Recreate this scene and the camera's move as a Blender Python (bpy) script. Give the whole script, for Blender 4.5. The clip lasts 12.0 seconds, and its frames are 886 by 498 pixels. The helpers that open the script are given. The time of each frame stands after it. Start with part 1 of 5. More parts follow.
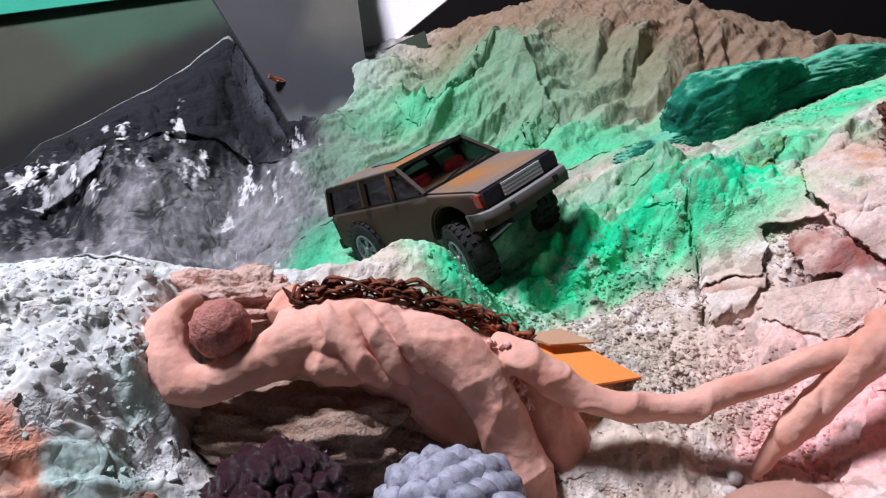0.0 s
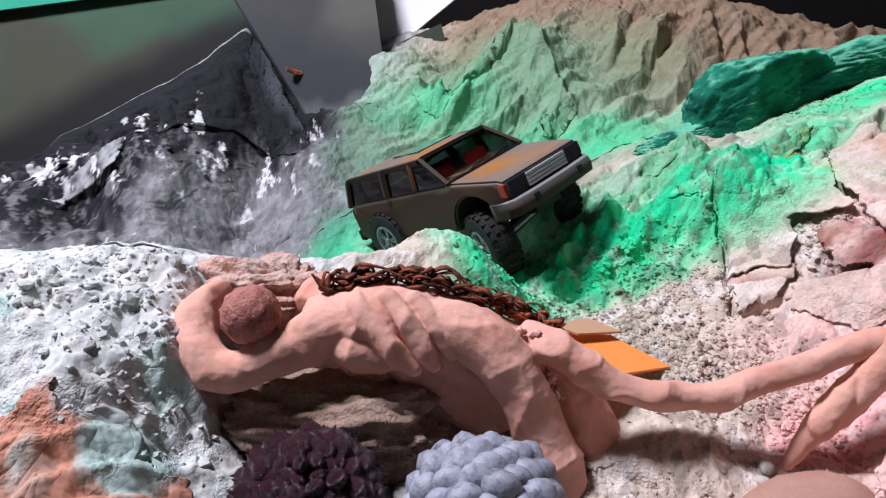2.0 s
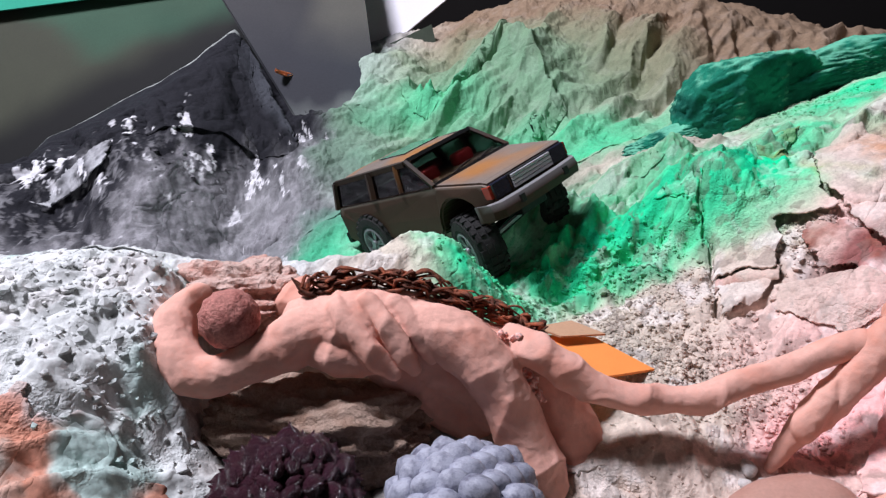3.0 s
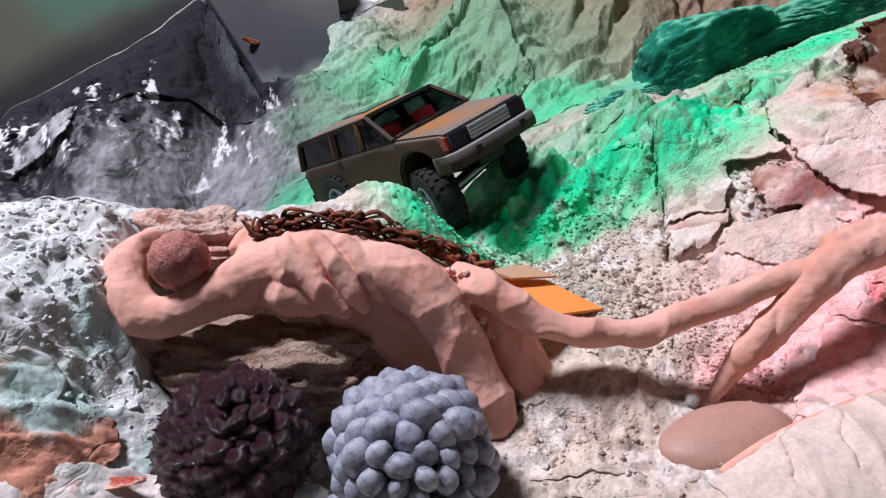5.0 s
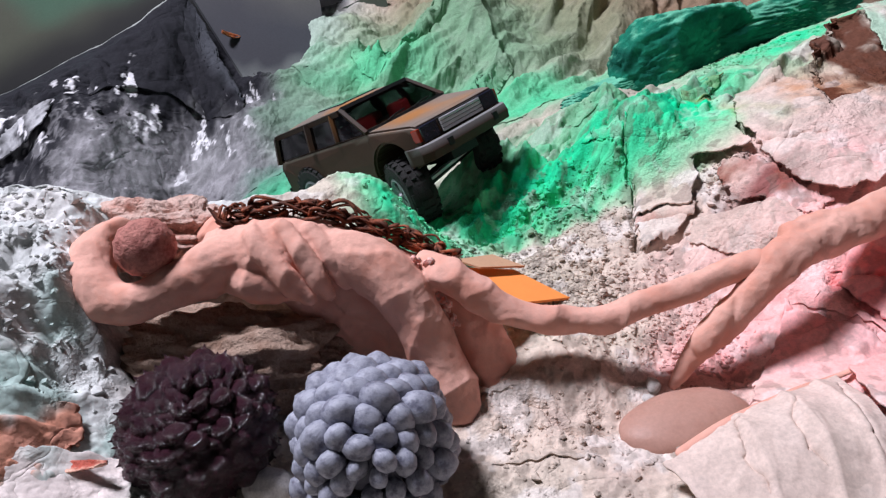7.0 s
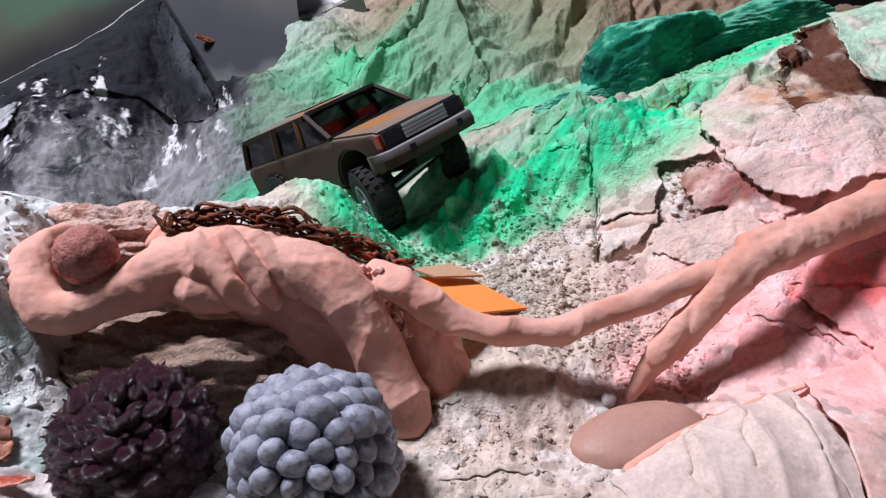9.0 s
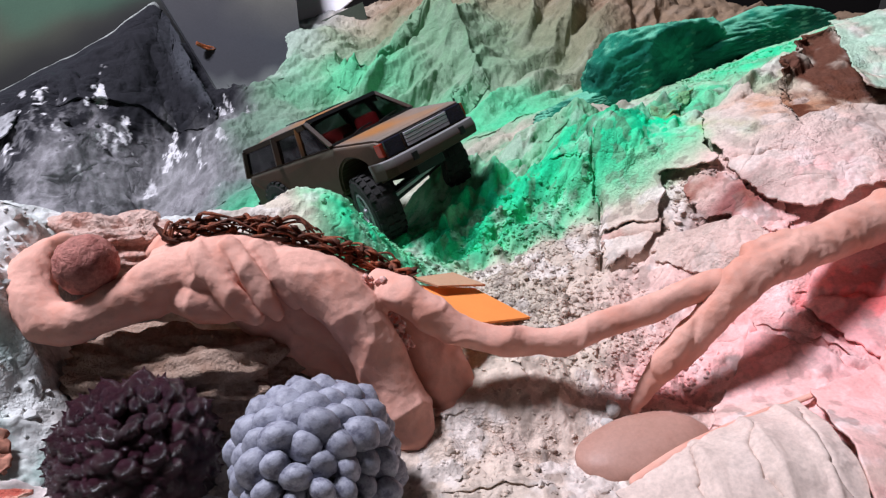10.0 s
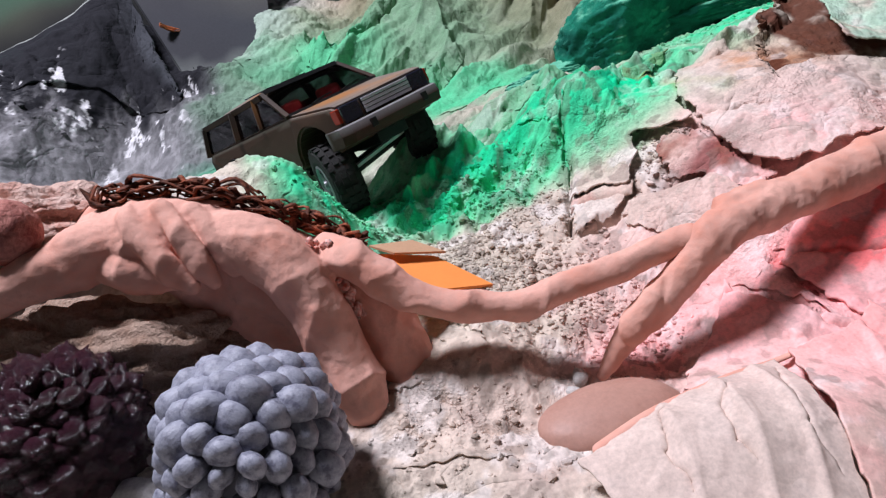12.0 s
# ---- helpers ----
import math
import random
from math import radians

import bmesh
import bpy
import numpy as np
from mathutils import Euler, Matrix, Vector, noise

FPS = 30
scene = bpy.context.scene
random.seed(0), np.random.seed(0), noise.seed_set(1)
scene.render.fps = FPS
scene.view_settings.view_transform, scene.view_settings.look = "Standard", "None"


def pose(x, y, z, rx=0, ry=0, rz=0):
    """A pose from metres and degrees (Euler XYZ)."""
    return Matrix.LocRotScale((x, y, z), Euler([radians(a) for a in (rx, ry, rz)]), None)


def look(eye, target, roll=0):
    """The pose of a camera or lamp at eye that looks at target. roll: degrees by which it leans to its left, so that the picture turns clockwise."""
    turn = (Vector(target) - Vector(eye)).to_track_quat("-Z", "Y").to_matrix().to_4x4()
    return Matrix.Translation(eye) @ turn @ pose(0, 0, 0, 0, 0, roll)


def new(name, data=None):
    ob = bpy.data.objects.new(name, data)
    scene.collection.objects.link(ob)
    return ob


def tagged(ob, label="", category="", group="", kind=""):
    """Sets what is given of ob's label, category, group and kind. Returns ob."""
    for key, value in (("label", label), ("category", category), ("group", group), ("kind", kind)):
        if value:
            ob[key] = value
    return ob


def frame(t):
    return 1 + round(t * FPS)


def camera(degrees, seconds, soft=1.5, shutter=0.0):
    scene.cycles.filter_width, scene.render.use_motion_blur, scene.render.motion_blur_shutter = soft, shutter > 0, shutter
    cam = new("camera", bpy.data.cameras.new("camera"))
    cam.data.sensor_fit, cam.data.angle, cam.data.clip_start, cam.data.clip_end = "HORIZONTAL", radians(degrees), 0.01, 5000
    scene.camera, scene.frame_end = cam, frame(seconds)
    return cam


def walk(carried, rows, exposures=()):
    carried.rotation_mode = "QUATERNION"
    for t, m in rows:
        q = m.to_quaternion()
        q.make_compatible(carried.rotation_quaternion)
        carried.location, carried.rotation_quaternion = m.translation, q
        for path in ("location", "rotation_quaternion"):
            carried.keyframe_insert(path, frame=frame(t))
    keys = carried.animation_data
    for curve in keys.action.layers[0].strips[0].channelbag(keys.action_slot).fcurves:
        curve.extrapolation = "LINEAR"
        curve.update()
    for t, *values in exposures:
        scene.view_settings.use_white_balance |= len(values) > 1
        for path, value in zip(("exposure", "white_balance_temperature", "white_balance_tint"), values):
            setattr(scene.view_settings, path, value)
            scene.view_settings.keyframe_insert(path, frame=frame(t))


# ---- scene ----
cam = camera(66.9, 12.0, soft=1.3)


def aim(x, y, z, yaw, pitch, roll):
    a, b = radians(yaw), radians(pitch)
    way = Vector((-math.sin(a) * math.cos(b), math.cos(a) * math.cos(b), math.sin(b)))
    return look((x, y, z), Vector((x, y, z)) + way, roll)


# seconds, eye in metres, then yaw, pitch and roll in degrees
PATH = [
    (0.0, 0.0421, 0.0340, 0.3507, 0.387, -26.835, 0.222),
    (0.5, 0.0373, 0.0344, 0.3478, 0.630, -26.885, 0.247),
    (1.0, 0.0329, 0.0342, 0.3459, 0.617, -26.915, 0.284),
    (1.5, 0.0304, 0.0311, 0.3442, 0.724, -27.103, 0.214),
    (2.0, 0.0275, 0.0325, 0.3444, 1.125, -27.110, 0.067),
    (2.5, 0.0335, 0.0361, 0.3444, 1.055, -27.054, 0.008),
    (4.5, 0.0517, 0.0353, 0.3387, -0.126, -27.244, -0.132),
    (5.0, 0.0641, 0.0167, 0.3206, -0.365, -28.339, -0.304),
    (5.5, 0.0691, 0.0138, 0.3265, -0.816, -28.291, 0.008),
    (6.0, 0.0715, 0.0140, 0.3226, -0.959, -28.344, 0.186),
    (6.5, 0.0737, 0.0110, 0.3224, -1.045, -28.295, 0.351),
    (7.0, 0.0806, 0.0084, 0.3164, -1.307, -28.380, 0.296),
    (7.2, 0.0883, 0.0067, 0.3118, -1.508, -28.601, 0.451),
    (8.8, 0.1083, 0.0163, 0.3108, -2.018, -28.174, 1.033),
    (9.0, 0.1081, 0.0172, 0.3140, -2.006, -27.872, 0.942),
    (9.5, 0.1103, 0.0135, 0.3107, -2.039, -27.596, 1.152),
    (10.0, 0.1060, 0.0209, 0.3142, -2.049, -27.317, 0.888),
    (10.5, 0.1126, 0.0297, 0.3136, -2.085, -27.028, 0.303),
    (11.0, 0.1207, 0.0348, 0.3022, -2.223, -26.896, -0.502),
    (11.5, 0.1289, 0.0373, 0.2823, -2.566, -27.482, -0.087),
    (12.0, 0.1331, 0.0361, 0.2797, -2.566, -27.465, -0.160),
]
walk(cam, [(row[0], aim(*row[1:])) for row in PATH])

# ---- light: daylight through one assumed skylight in the ceiling, and the dim room ----
world = bpy.data.worlds.new("world")
scene.world = world
world.use_nodes = True
sky = world.node_tree.nodes.new("ShaderNodeTexSky")
sky.sky_type, sky.sun_disc, sky.sun_elevation, sky.sun_rotation = "NISHITA", False, radians(40), radians(10)
world.node_tree.links.new(sky.outputs[0], world.node_tree.nodes["Background"].inputs[0])
world.node_tree.nodes["Background"].inputs[1].default_value = 0.1

SKYLIGHT = (-1.38, 0.98, 2.70)
lamp = new("skylight_daylight", bpy.data.lights.new("skylight_daylight", "AREA"))
lamp.data.shape, lamp.data.size, lamp.data.size_y, lamp.data.energy = "RECTANGLE", 0.58, 0.58, 160.0
lamp.data.color = (0.882, 0.880, 1.0)
lamp.matrix_world = look((SKYLIGHT[0], SKYLIGHT[1], SKYLIGHT[2] - 0.02), (0.08, 0.55, 0.0))


# ---- materials ----
def hexlin(r, g, b):
    return tuple(((c / 255 + 0.055) / 1.055) ** 2.4 if c > 10 else c / 255 / 12.92 for c in (r, g, b))


def material(name, color, rough=0.8, metal=0.0, vary=0.25, scale=40.0, fine=400.0, bump=0.3, depth=0.002, tint=None,
             spec=0.3, attribute="", coat=0.0, rand=0.0):
    """A painted or natural surface: base colour, blotches at two scales and a fine relief."""
    m = bpy.data.materials.new(name)
    m.use_nodes = True
    n, l = m.node_tree.nodes, m.node_tree.links
    b = n["Principled BSDF"]
    b.inputs["Roughness"].default_value, b.inputs["Metallic"].default_value = rough, metal
    b.inputs["Specular IOR Level"].default_value = spec
    b.inputs["Coat Weight"].default_value = coat
    co = n.new("ShaderNodeTexCoord").outputs["Object"]
    tex = []
    for s, d in ((scale, 5), (fine, 3)):
        t = n.new("ShaderNodeTexNoise")
        t.inputs["Scale"].default_value, t.inputs["Detail"].default_value = s, d
        t.inputs["Roughness"].default_value = 0.65
        l.new(co, t.inputs["Vector"])
        tex.append(t.outputs["Fac"])
    if attribute:
        a = n.new("ShaderNodeAttribute")
        a.attribute_name = attribute
        base = a.outputs["Color"]
    else:
        a = n.new("ShaderNodeRGB")
        a.outputs[0].default_value = (*color, 1)
        base = a.outputs[0]
    if tint:
        ramp = n.new("ShaderNodeMapRange")
        ramp.inputs["From Min"].default_value, ramp.inputs["From Max"].default_value = 0.45, 0.65
        l.new(tex[0], ramp.inputs["Value"])
        mix = n.new("ShaderNodeMix")
        mix.data_type = "RGBA"
        l.new(ramp.outputs[0], mix.inputs["Factor"])
        l.new(base, mix.inputs[6])
        mix.inputs[7].default_value = (*tint, 1)
        base = mix.outputs[2]
    total = n.new("ShaderNodeMath")
    total.operation = "ADD"
    l.new(tex[0], total.inputs[0])
    l.new(tex[1], total.inputs[1])
    last = total.outputs[0]
    if rand:
        info = n.new("ShaderNodeObjectInfo")
        more = n.new("ShaderNodeMath")
        more.operation = "MULTIPLY_ADD"
        l.new(info.outputs["Random"], more.inputs[0])
        more.inputs[1].default_value = rand
        l.new(last, more.inputs[2])
        last = more.outputs[0]
    r = n.new("ShaderNodeMapRange")
    r.inputs["From Min"].default_value, r.inputs["From Max"].default_value = 0.6, 1.4 + rand
    r.inputs["To Min"].default_value, r.inputs["To Max"].default_value = 1 - vary, 1 + vary
    l.new(last, r.inputs["Value"])
    mul = n.new("ShaderNodeVectorMath")
    mul.operation = "SCALE"
    l.new(base, mul.inputs[0])
    l.new(r.outputs[0], mul.inputs["Scale"])
    l.new(mul.outputs[0], b.inputs["Base Color"])
    if bump:
        bp = n.new("ShaderNodeBump")
        bp.inputs["Strength"].default_value, bp.inputs["Distance"].default_value = bump, depth
        l.new(total.outputs[0], bp.inputs["Height"])
        l.new(bp.outputs[0], b.inputs["Normal"])
    return m


def cloth_material(name, rough=0.9):
    """Painted, dusty cloth: paint from the attribute, long wrinkles, grit in patches."""
    m = material(name, (1, 1, 1), rough=rough, vary=0.24, scale=90, fine=420, bump=0.0, attribute="paint", spec=0.12)
    n, l = m.node_tree.nodes, m.node_tree.links
    b = n["Principled BSDF"]
    co = n.new("ShaderNodeTexCoord").outputs["Object"]

    def noise_fac(scale, detail, distort=0.0):
        t = n.new("ShaderNodeTexNoise")
        t.inputs["Scale"].default_value, t.inputs["Detail"].default_value, t.inputs["Distortion"].default_value = scale, detail, distort
        l.new(co, t.inputs["Vector"])
        return t.outputs["Fac"]

    def calc(op, a, v):
        q = n.new("ShaderNodeMath")
        q.operation = op
        l.new(a, q.inputs[0])
        if isinstance(v, float):
            q.inputs[1].default_value = v
        else:
            l.new(v, q.inputs[1])
        return q.outputs[0]

    total = None
    for scale, weight in ((15.0, 3.2), (40.0, 1.0)):
        w = n.new("ShaderNodeTexNoise")
        w.inputs["Scale"].default_value = scale * 0.8
        l.new(co, w.inputs["Vector"])
        bend = n.new("ShaderNodeVectorMath")
        bend.operation = "MULTIPLY_ADD"
        l.new(w.outputs["Color"], bend.inputs[0])
        bend.inputs[1].default_value = (0.5 / scale, 0.5 / scale, 0.5 / scale)
        l.new(co, bend.inputs[2])
        vor = n.new("ShaderNodeTexVoronoi")
        vor.distance = "MANHATTAN"
        vor.inputs["Scale"].default_value = scale
        l.new(bend.outputs[0], vor.inputs["Vector"])
        facet = calc("MULTIPLY", vor.outputs["Distance"], -weight)
        total = calc("ADD", total, facet) if total else facet
    for scale, weight in ((20.0, 2.2), (60.0, 0.35)):
        r = calc("POWER", calc("ABSOLUTE", calc("SUBTRACT", noise_fac(scale, 3, 0.8), 0.5), 0.0), 0.5)
        r = calc("MULTIPLY", r, weight)
        total = calc("ADD", total, r) if total else r
    patch = n.new("ShaderNodeMapRange")
    patch.inputs["From Min"].default_value, patch.inputs["From Max"].default_value = 0.45, 0.62
    l.new(noise_fac(22.0, 3), patch.inputs["Value"])
    grit = calc("MULTIPLY", calc("POWER", noise_fac(520.0, 2), 2.0), patch.outputs[0])
    total = calc("ADD", total, calc("MULTIPLY", grit, 1.3))
    bp = n.new("ShaderNodeBump")
    bp.inputs["Strength"].default_value, bp.inputs["Distance"].default_value = 0.75, 0.0018
    l.new(total, bp.inputs["Height"])
    l.new(bp.outputs[0], b.inputs["Normal"])
    return m


def glass(name, color, rough=0.02):
    m = bpy.data.materials.new(name)
    m.use_nodes = True
    b = m.node_tree.nodes["Principled BSDF"]
    b.inputs["Base Color"].default_value = (*color, 1)
    b.inputs["Roughness"].default_value, b.inputs["IOR"].default_value = rough, 1.45
    b.inputs["Transmission Weight"].default_value = 1.0
    return m


PAINTED = cloth_material("painted_cloth")
STIFF = cloth_material("stiff_painted_cloth", 0.8)
for node in STIFF.node_tree.nodes:
    if node.type == "BUMP":
        node.inputs["Strength"].default_value = 0.22
CLAY = material("pink_clay", hexlin(228, 174, 158), rough=0.8, vary=0.14, scale=30, fine=240, bump=0.3, depth=0.0012, tint=hexlin(210, 148, 130), spec=0.15)
BALL = material("red_brown_ball", hexlin(184, 122, 112), rough=0.8, vary=0.45, scale=70, fine=420, bump=0.5, depth=0.004, tint=hexlin(128, 70, 64))
DARK_CONE = material("maroon_cone", hexlin(58, 30, 40), rough=0.18, vary=0.4, scale=2.0, fine=9, bump=0.5, depth=0.06, spec=0.6, rand=0.5)
GREY_CONE = material("grey_blue_cone", hexlin(160, 162, 176), rough=0.45, vary=0.25, scale=1.2, fine=6, bump=0.15, depth=0.03, rand=0.6, tint=hexlin(92, 92, 108))
PEBBLE = material("brown_pebble", hexlin(180, 138, 124), rough=0.5, vary=0.14, scale=35, fine=400, bump=0.2, depth=0.001, tint=hexlin(168, 126, 112))
STONE = material("grey_gravel", hexlin(196, 190, 186), rough=0.9, vary=0.3, scale=300, fine=900, bump=0.5, depth=0.001)
ROCK = material("brown_rock", hexlin(176, 150, 134), rough=0.9, vary=0.3, scale=60, fine=500, bump=0.8, depth=0.004, tint=hexlin(140, 112, 96))
BARK = material("dry_leaf_brown", hexlin(88, 48, 34), rough=0.7, vary=0.4, scale=90, fine=600, bump=0.5, tint=hexlin(160, 86, 58))
ORANGE = material("orange_card", hexlin(248, 150, 78), rough=0.7, vary=0.06, scale=60, fine=600, bump=0.05)
CARD = material("brown_card", hexlin(190, 150, 120), rough=0.9, vary=0.1, bump=0.1)
LEAF = material("dry_leaf", hexlin(190, 110, 70), rough=0.7, vary=0.35, scale=80, fine=600, bump=0.4)
WHITE = material("white_sheet", hexlin(225, 222, 228), rough=0.6, vary=0.05, scale=10, fine=300, bump=0.05)
TAN = material("tan_board", hexlin(112, 104, 98), rough=0.8, vary=0.12, scale=9, fine=300, bump=0.1, attribute="paint")
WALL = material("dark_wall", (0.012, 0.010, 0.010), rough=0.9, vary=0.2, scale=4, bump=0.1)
PLASTER = material("room_plaster", (0.10, 0.095, 0.09), rough=0.9, vary=0.1, scale=4, bump=0.1)
FLOORM = material("room_floor", (0.10, 0.085, 0.075), rough=0.7, vary=0.2, scale=6, bump=0.1)
BODY = material("gunmetal_paint", hexlin(104, 100, 104), rough=0.5, metal=0.0, vary=0.14, scale=20, fine=160, bump=0.08, depth=0.002, attribute="paint", spec=0.15)
BLACK = material("black_plastic", (0.012, 0.012, 0.013), rough=0.5, vary=0.2, scale=60, bump=0.1)
RUBBER = material("tyre_rubber", (0.016, 0.015, 0.015), rough=0.8, vary=0.3, scale=90, bump=0.4)
CHROME = material("silver_plastic", (0.66, 0.66, 0.72), rough=0.3, metal=0.35, vary=0.08, scale=60, bump=0.02)
RIM = material("dull_silver_rim", (0.22, 0.22, 0.24), rough=0.4, metal=0.3, vary=0.15, scale=60, bump=0.05)
LENS = material("dark_headlight", (0.02, 0.022, 0.04), rough=0.12, vary=0.2, scale=60, bump=0.0, spec=0.6, coat=0.5)
AMBER = material("amber_red_lamp", (0.35, 0.04, 0.02), rough=0.2, vary=0.2, scale=60, bump=0.0)
RED = material("red_seat", (0.42, 0.03, 0.03), rough=0.7, vary=0.2, scale=60, bump=0.1)
CLEAR = glass("clear_glass", (0.6, 0.64, 0.65))
GLASS = glass("tinted_glass", (0.10, 0.095, 0.10))


# ---- helpers ----
def mesh_object(name, bm, mat, smooth=True):
    me = bpy.data.meshes.new(name)
    bm.normal_update()
    bm.to_mesh(me)
    bm.free()
    me.materials.append(mat)
    if smooth:
        me.shade_smooth()
    return new(name, me)


def part(name, bm, mat, parent, label="", smooth=True):
    ob = mesh_object(name, bm, mat, smooth)
    ob.parent = parent
    return tagged(ob, label)


def grid_data(rows, cols):
    i = np.arange(rows * cols).reshape(rows, cols)
    return np.stack([i[:-1, :-1], i[:-1, 1:], i[1:, 1:], i[1:, :-1]], -1).reshape(-1, 4)


def raw_object(name, verts, faces, mat, paint=None, smooth=True):
    me = bpy.data.meshes.new(name)
    me.from_pydata(np.asarray(verts).tolist(), [], np.asarray(faces).tolist() if not isinstance(faces, list) else faces)
    if paint is not None:
        a = me.color_attributes.new("paint", "FLOAT_COLOR", "POINT")
        a.data.foreach_set("color", np.c_[paint, np.ones(len(paint))].ravel().astype(np.float32))
    me.materials.append(mat)
    if smooth:
        me.shade_smooth()
    return new(name, me)


def box_bm(x0, x1, y0, y1, z0, z1, bevel=0.0):
    bm = bmesh.new()
    bmesh.ops.create_cube(bm, size=1)
    for v in bm.verts:
        v.co = Vector((x0 + (v.co.x + 0.5) * (x1 - x0), y0 + (v.co.y + 0.5) * (y1 - y0), z0 + (v.co.z + 0.5) * (z1 - z0)))
    if bevel:
        bmesh.ops.bevel(bm, geom=bm.edges[:], offset=bevel, segments=2, affect="EDGES", profile=0.5)
    return bm


def joined(bms):
    out = bmesh.new()
    for b in bms:
        me = bpy.data.meshes.new("piece")
        b.to_mesh(me)
        b.free()
        out.from_mesh(me)
        bpy.data.meshes.remove(me)
    return out


def lattice(i, j, seed):
    n = (i * 374761393 + j * 668265263 + seed * 1442695041) & 0x7FFFFFFF
    n = ((n ^ (n >> 13)) * 1274126177) & 0x7FFFFFFF
    return ((n ^ (n >> 16)) & 0xFFFF) / 32767.5 - 1


def value_noise(x, y, seed=0):
    """Smooth noise in -1..1 on a unit lattice."""
    def h(i, j):
        return lattice(i, j, seed)
    x, y = np.asarray(x, float), np.asarray(y, float)
    i, j = np.floor(x).astype(np.int64), np.floor(y).astype(np.int64)
    u, v = x - i, y - j
    u, v = u * u * (3 - 2 * u), v * v * (3 - 2 * v)
    return (h(i, j) * (1 - u) + h(i + 1, j) * u) * (1 - v) + (h(i, j + 1) * (1 - u) + h(i + 1, j + 1) * u) * v


def fractal(x, y, scale, octaves=4, seed=0, gain=0.5):
    total, amp = 0, 1.0
    for k in range(octaves):
        total = total + amp * value_noise(x * scale * 2**k + 17.3 * k, y * scale * 2**k - 9.1 * k, seed + k)
        amp *= gain
    return total


def creases(x, y, scale, seed=0):
    """Sharp folds, 0 in the hollows to 1 on the ridges."""
    wx, wy = x + 0.4 / scale * value_noise(x * scale, y * scale, seed + 31), y + 0.4 / scale * value_noise(x * scale, y * scale, seed + 32)
    return (1 - np.abs(fractal(wx, wy, scale, 2, seed))) * 0.7 + 0.3 * (1 - np.abs(value_noise(wx * scale * 2.7, wy * scale * 2.7, seed + 5)))


def crumple(x, y, scale, seed=0):
    """Flat facets that meet in sharp folds, -1..1, as in crumpled paper."""
    wx = x * scale + 0.45 * value_noise(x * scale * 0.8, y * scale * 0.8, seed + 51)
    wy = y * scale + 0.45 * value_noise(x * scale * 0.8, y * scale * 0.8, seed + 52)
    skew = (wx + wy) * 0.366
    wx, wy = wx + skew, wy + skew
    i, j = np.floor(wx).astype(np.int64), np.floor(wy).astype(np.int64)
    u, v = wx - i, wy - j
    lo, hi = np.minimum(u, v), np.maximum(u, v)
    side_v = np.where(u > v, lattice(i + 1, j, seed), lattice(i, j + 1, seed))
    return lattice(i, j, seed) * (1 - hi) + side_v * (hi - lo) + lattice(i + 1, j + 1, seed) * lo


def near(x, y, cx, cy, rx, ry=None, soft=1.0):
    """A soft round patch: 1 in the middle, 0 outside."""
    d = np.sqrt(((x - cx) / rx) ** 2 + ((y - cy) / (ry or rx)) ** 2)
    return np.clip((1.3 - d) / (0.9 * soft), 0, 1)


def along(x, y, ax, ay, bx, by):
    """How far along the line a-b (0..1) and how far off it a place lies."""
    dx, dy = bx - ax, by - ay
    t = ((x - ax) * dx + (y - ay) * dy) / (dx * dx + dy * dy)
    off = ((x - ax) * -dy + (y - ay) * dx) / math.hypot(dx, dy)
    return t, off


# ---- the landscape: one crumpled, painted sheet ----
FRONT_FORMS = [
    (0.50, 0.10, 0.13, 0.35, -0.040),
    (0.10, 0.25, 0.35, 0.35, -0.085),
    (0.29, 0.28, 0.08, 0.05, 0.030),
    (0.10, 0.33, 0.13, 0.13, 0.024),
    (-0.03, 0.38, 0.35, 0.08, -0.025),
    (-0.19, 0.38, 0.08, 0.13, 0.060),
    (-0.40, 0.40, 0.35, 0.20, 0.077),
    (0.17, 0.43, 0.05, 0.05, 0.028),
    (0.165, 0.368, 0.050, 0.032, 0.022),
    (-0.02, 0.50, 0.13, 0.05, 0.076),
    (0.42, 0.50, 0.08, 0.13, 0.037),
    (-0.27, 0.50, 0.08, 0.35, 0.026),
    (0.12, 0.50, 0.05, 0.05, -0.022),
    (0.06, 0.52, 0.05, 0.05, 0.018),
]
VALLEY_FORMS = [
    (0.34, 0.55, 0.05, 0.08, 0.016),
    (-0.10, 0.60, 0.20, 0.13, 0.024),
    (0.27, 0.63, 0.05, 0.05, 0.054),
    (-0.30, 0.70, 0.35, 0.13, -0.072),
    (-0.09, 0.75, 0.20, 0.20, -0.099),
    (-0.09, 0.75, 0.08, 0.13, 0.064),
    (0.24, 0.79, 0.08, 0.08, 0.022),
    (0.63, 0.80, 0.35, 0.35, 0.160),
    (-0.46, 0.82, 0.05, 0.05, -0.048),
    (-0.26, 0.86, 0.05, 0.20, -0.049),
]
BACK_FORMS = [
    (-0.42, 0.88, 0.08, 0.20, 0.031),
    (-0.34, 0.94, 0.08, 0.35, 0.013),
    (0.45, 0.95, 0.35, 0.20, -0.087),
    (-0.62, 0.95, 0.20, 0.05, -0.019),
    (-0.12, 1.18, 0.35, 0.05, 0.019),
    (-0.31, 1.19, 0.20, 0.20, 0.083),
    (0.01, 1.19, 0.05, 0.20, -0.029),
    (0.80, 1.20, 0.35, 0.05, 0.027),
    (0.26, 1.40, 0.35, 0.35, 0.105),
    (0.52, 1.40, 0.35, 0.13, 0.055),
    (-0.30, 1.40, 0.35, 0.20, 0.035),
]


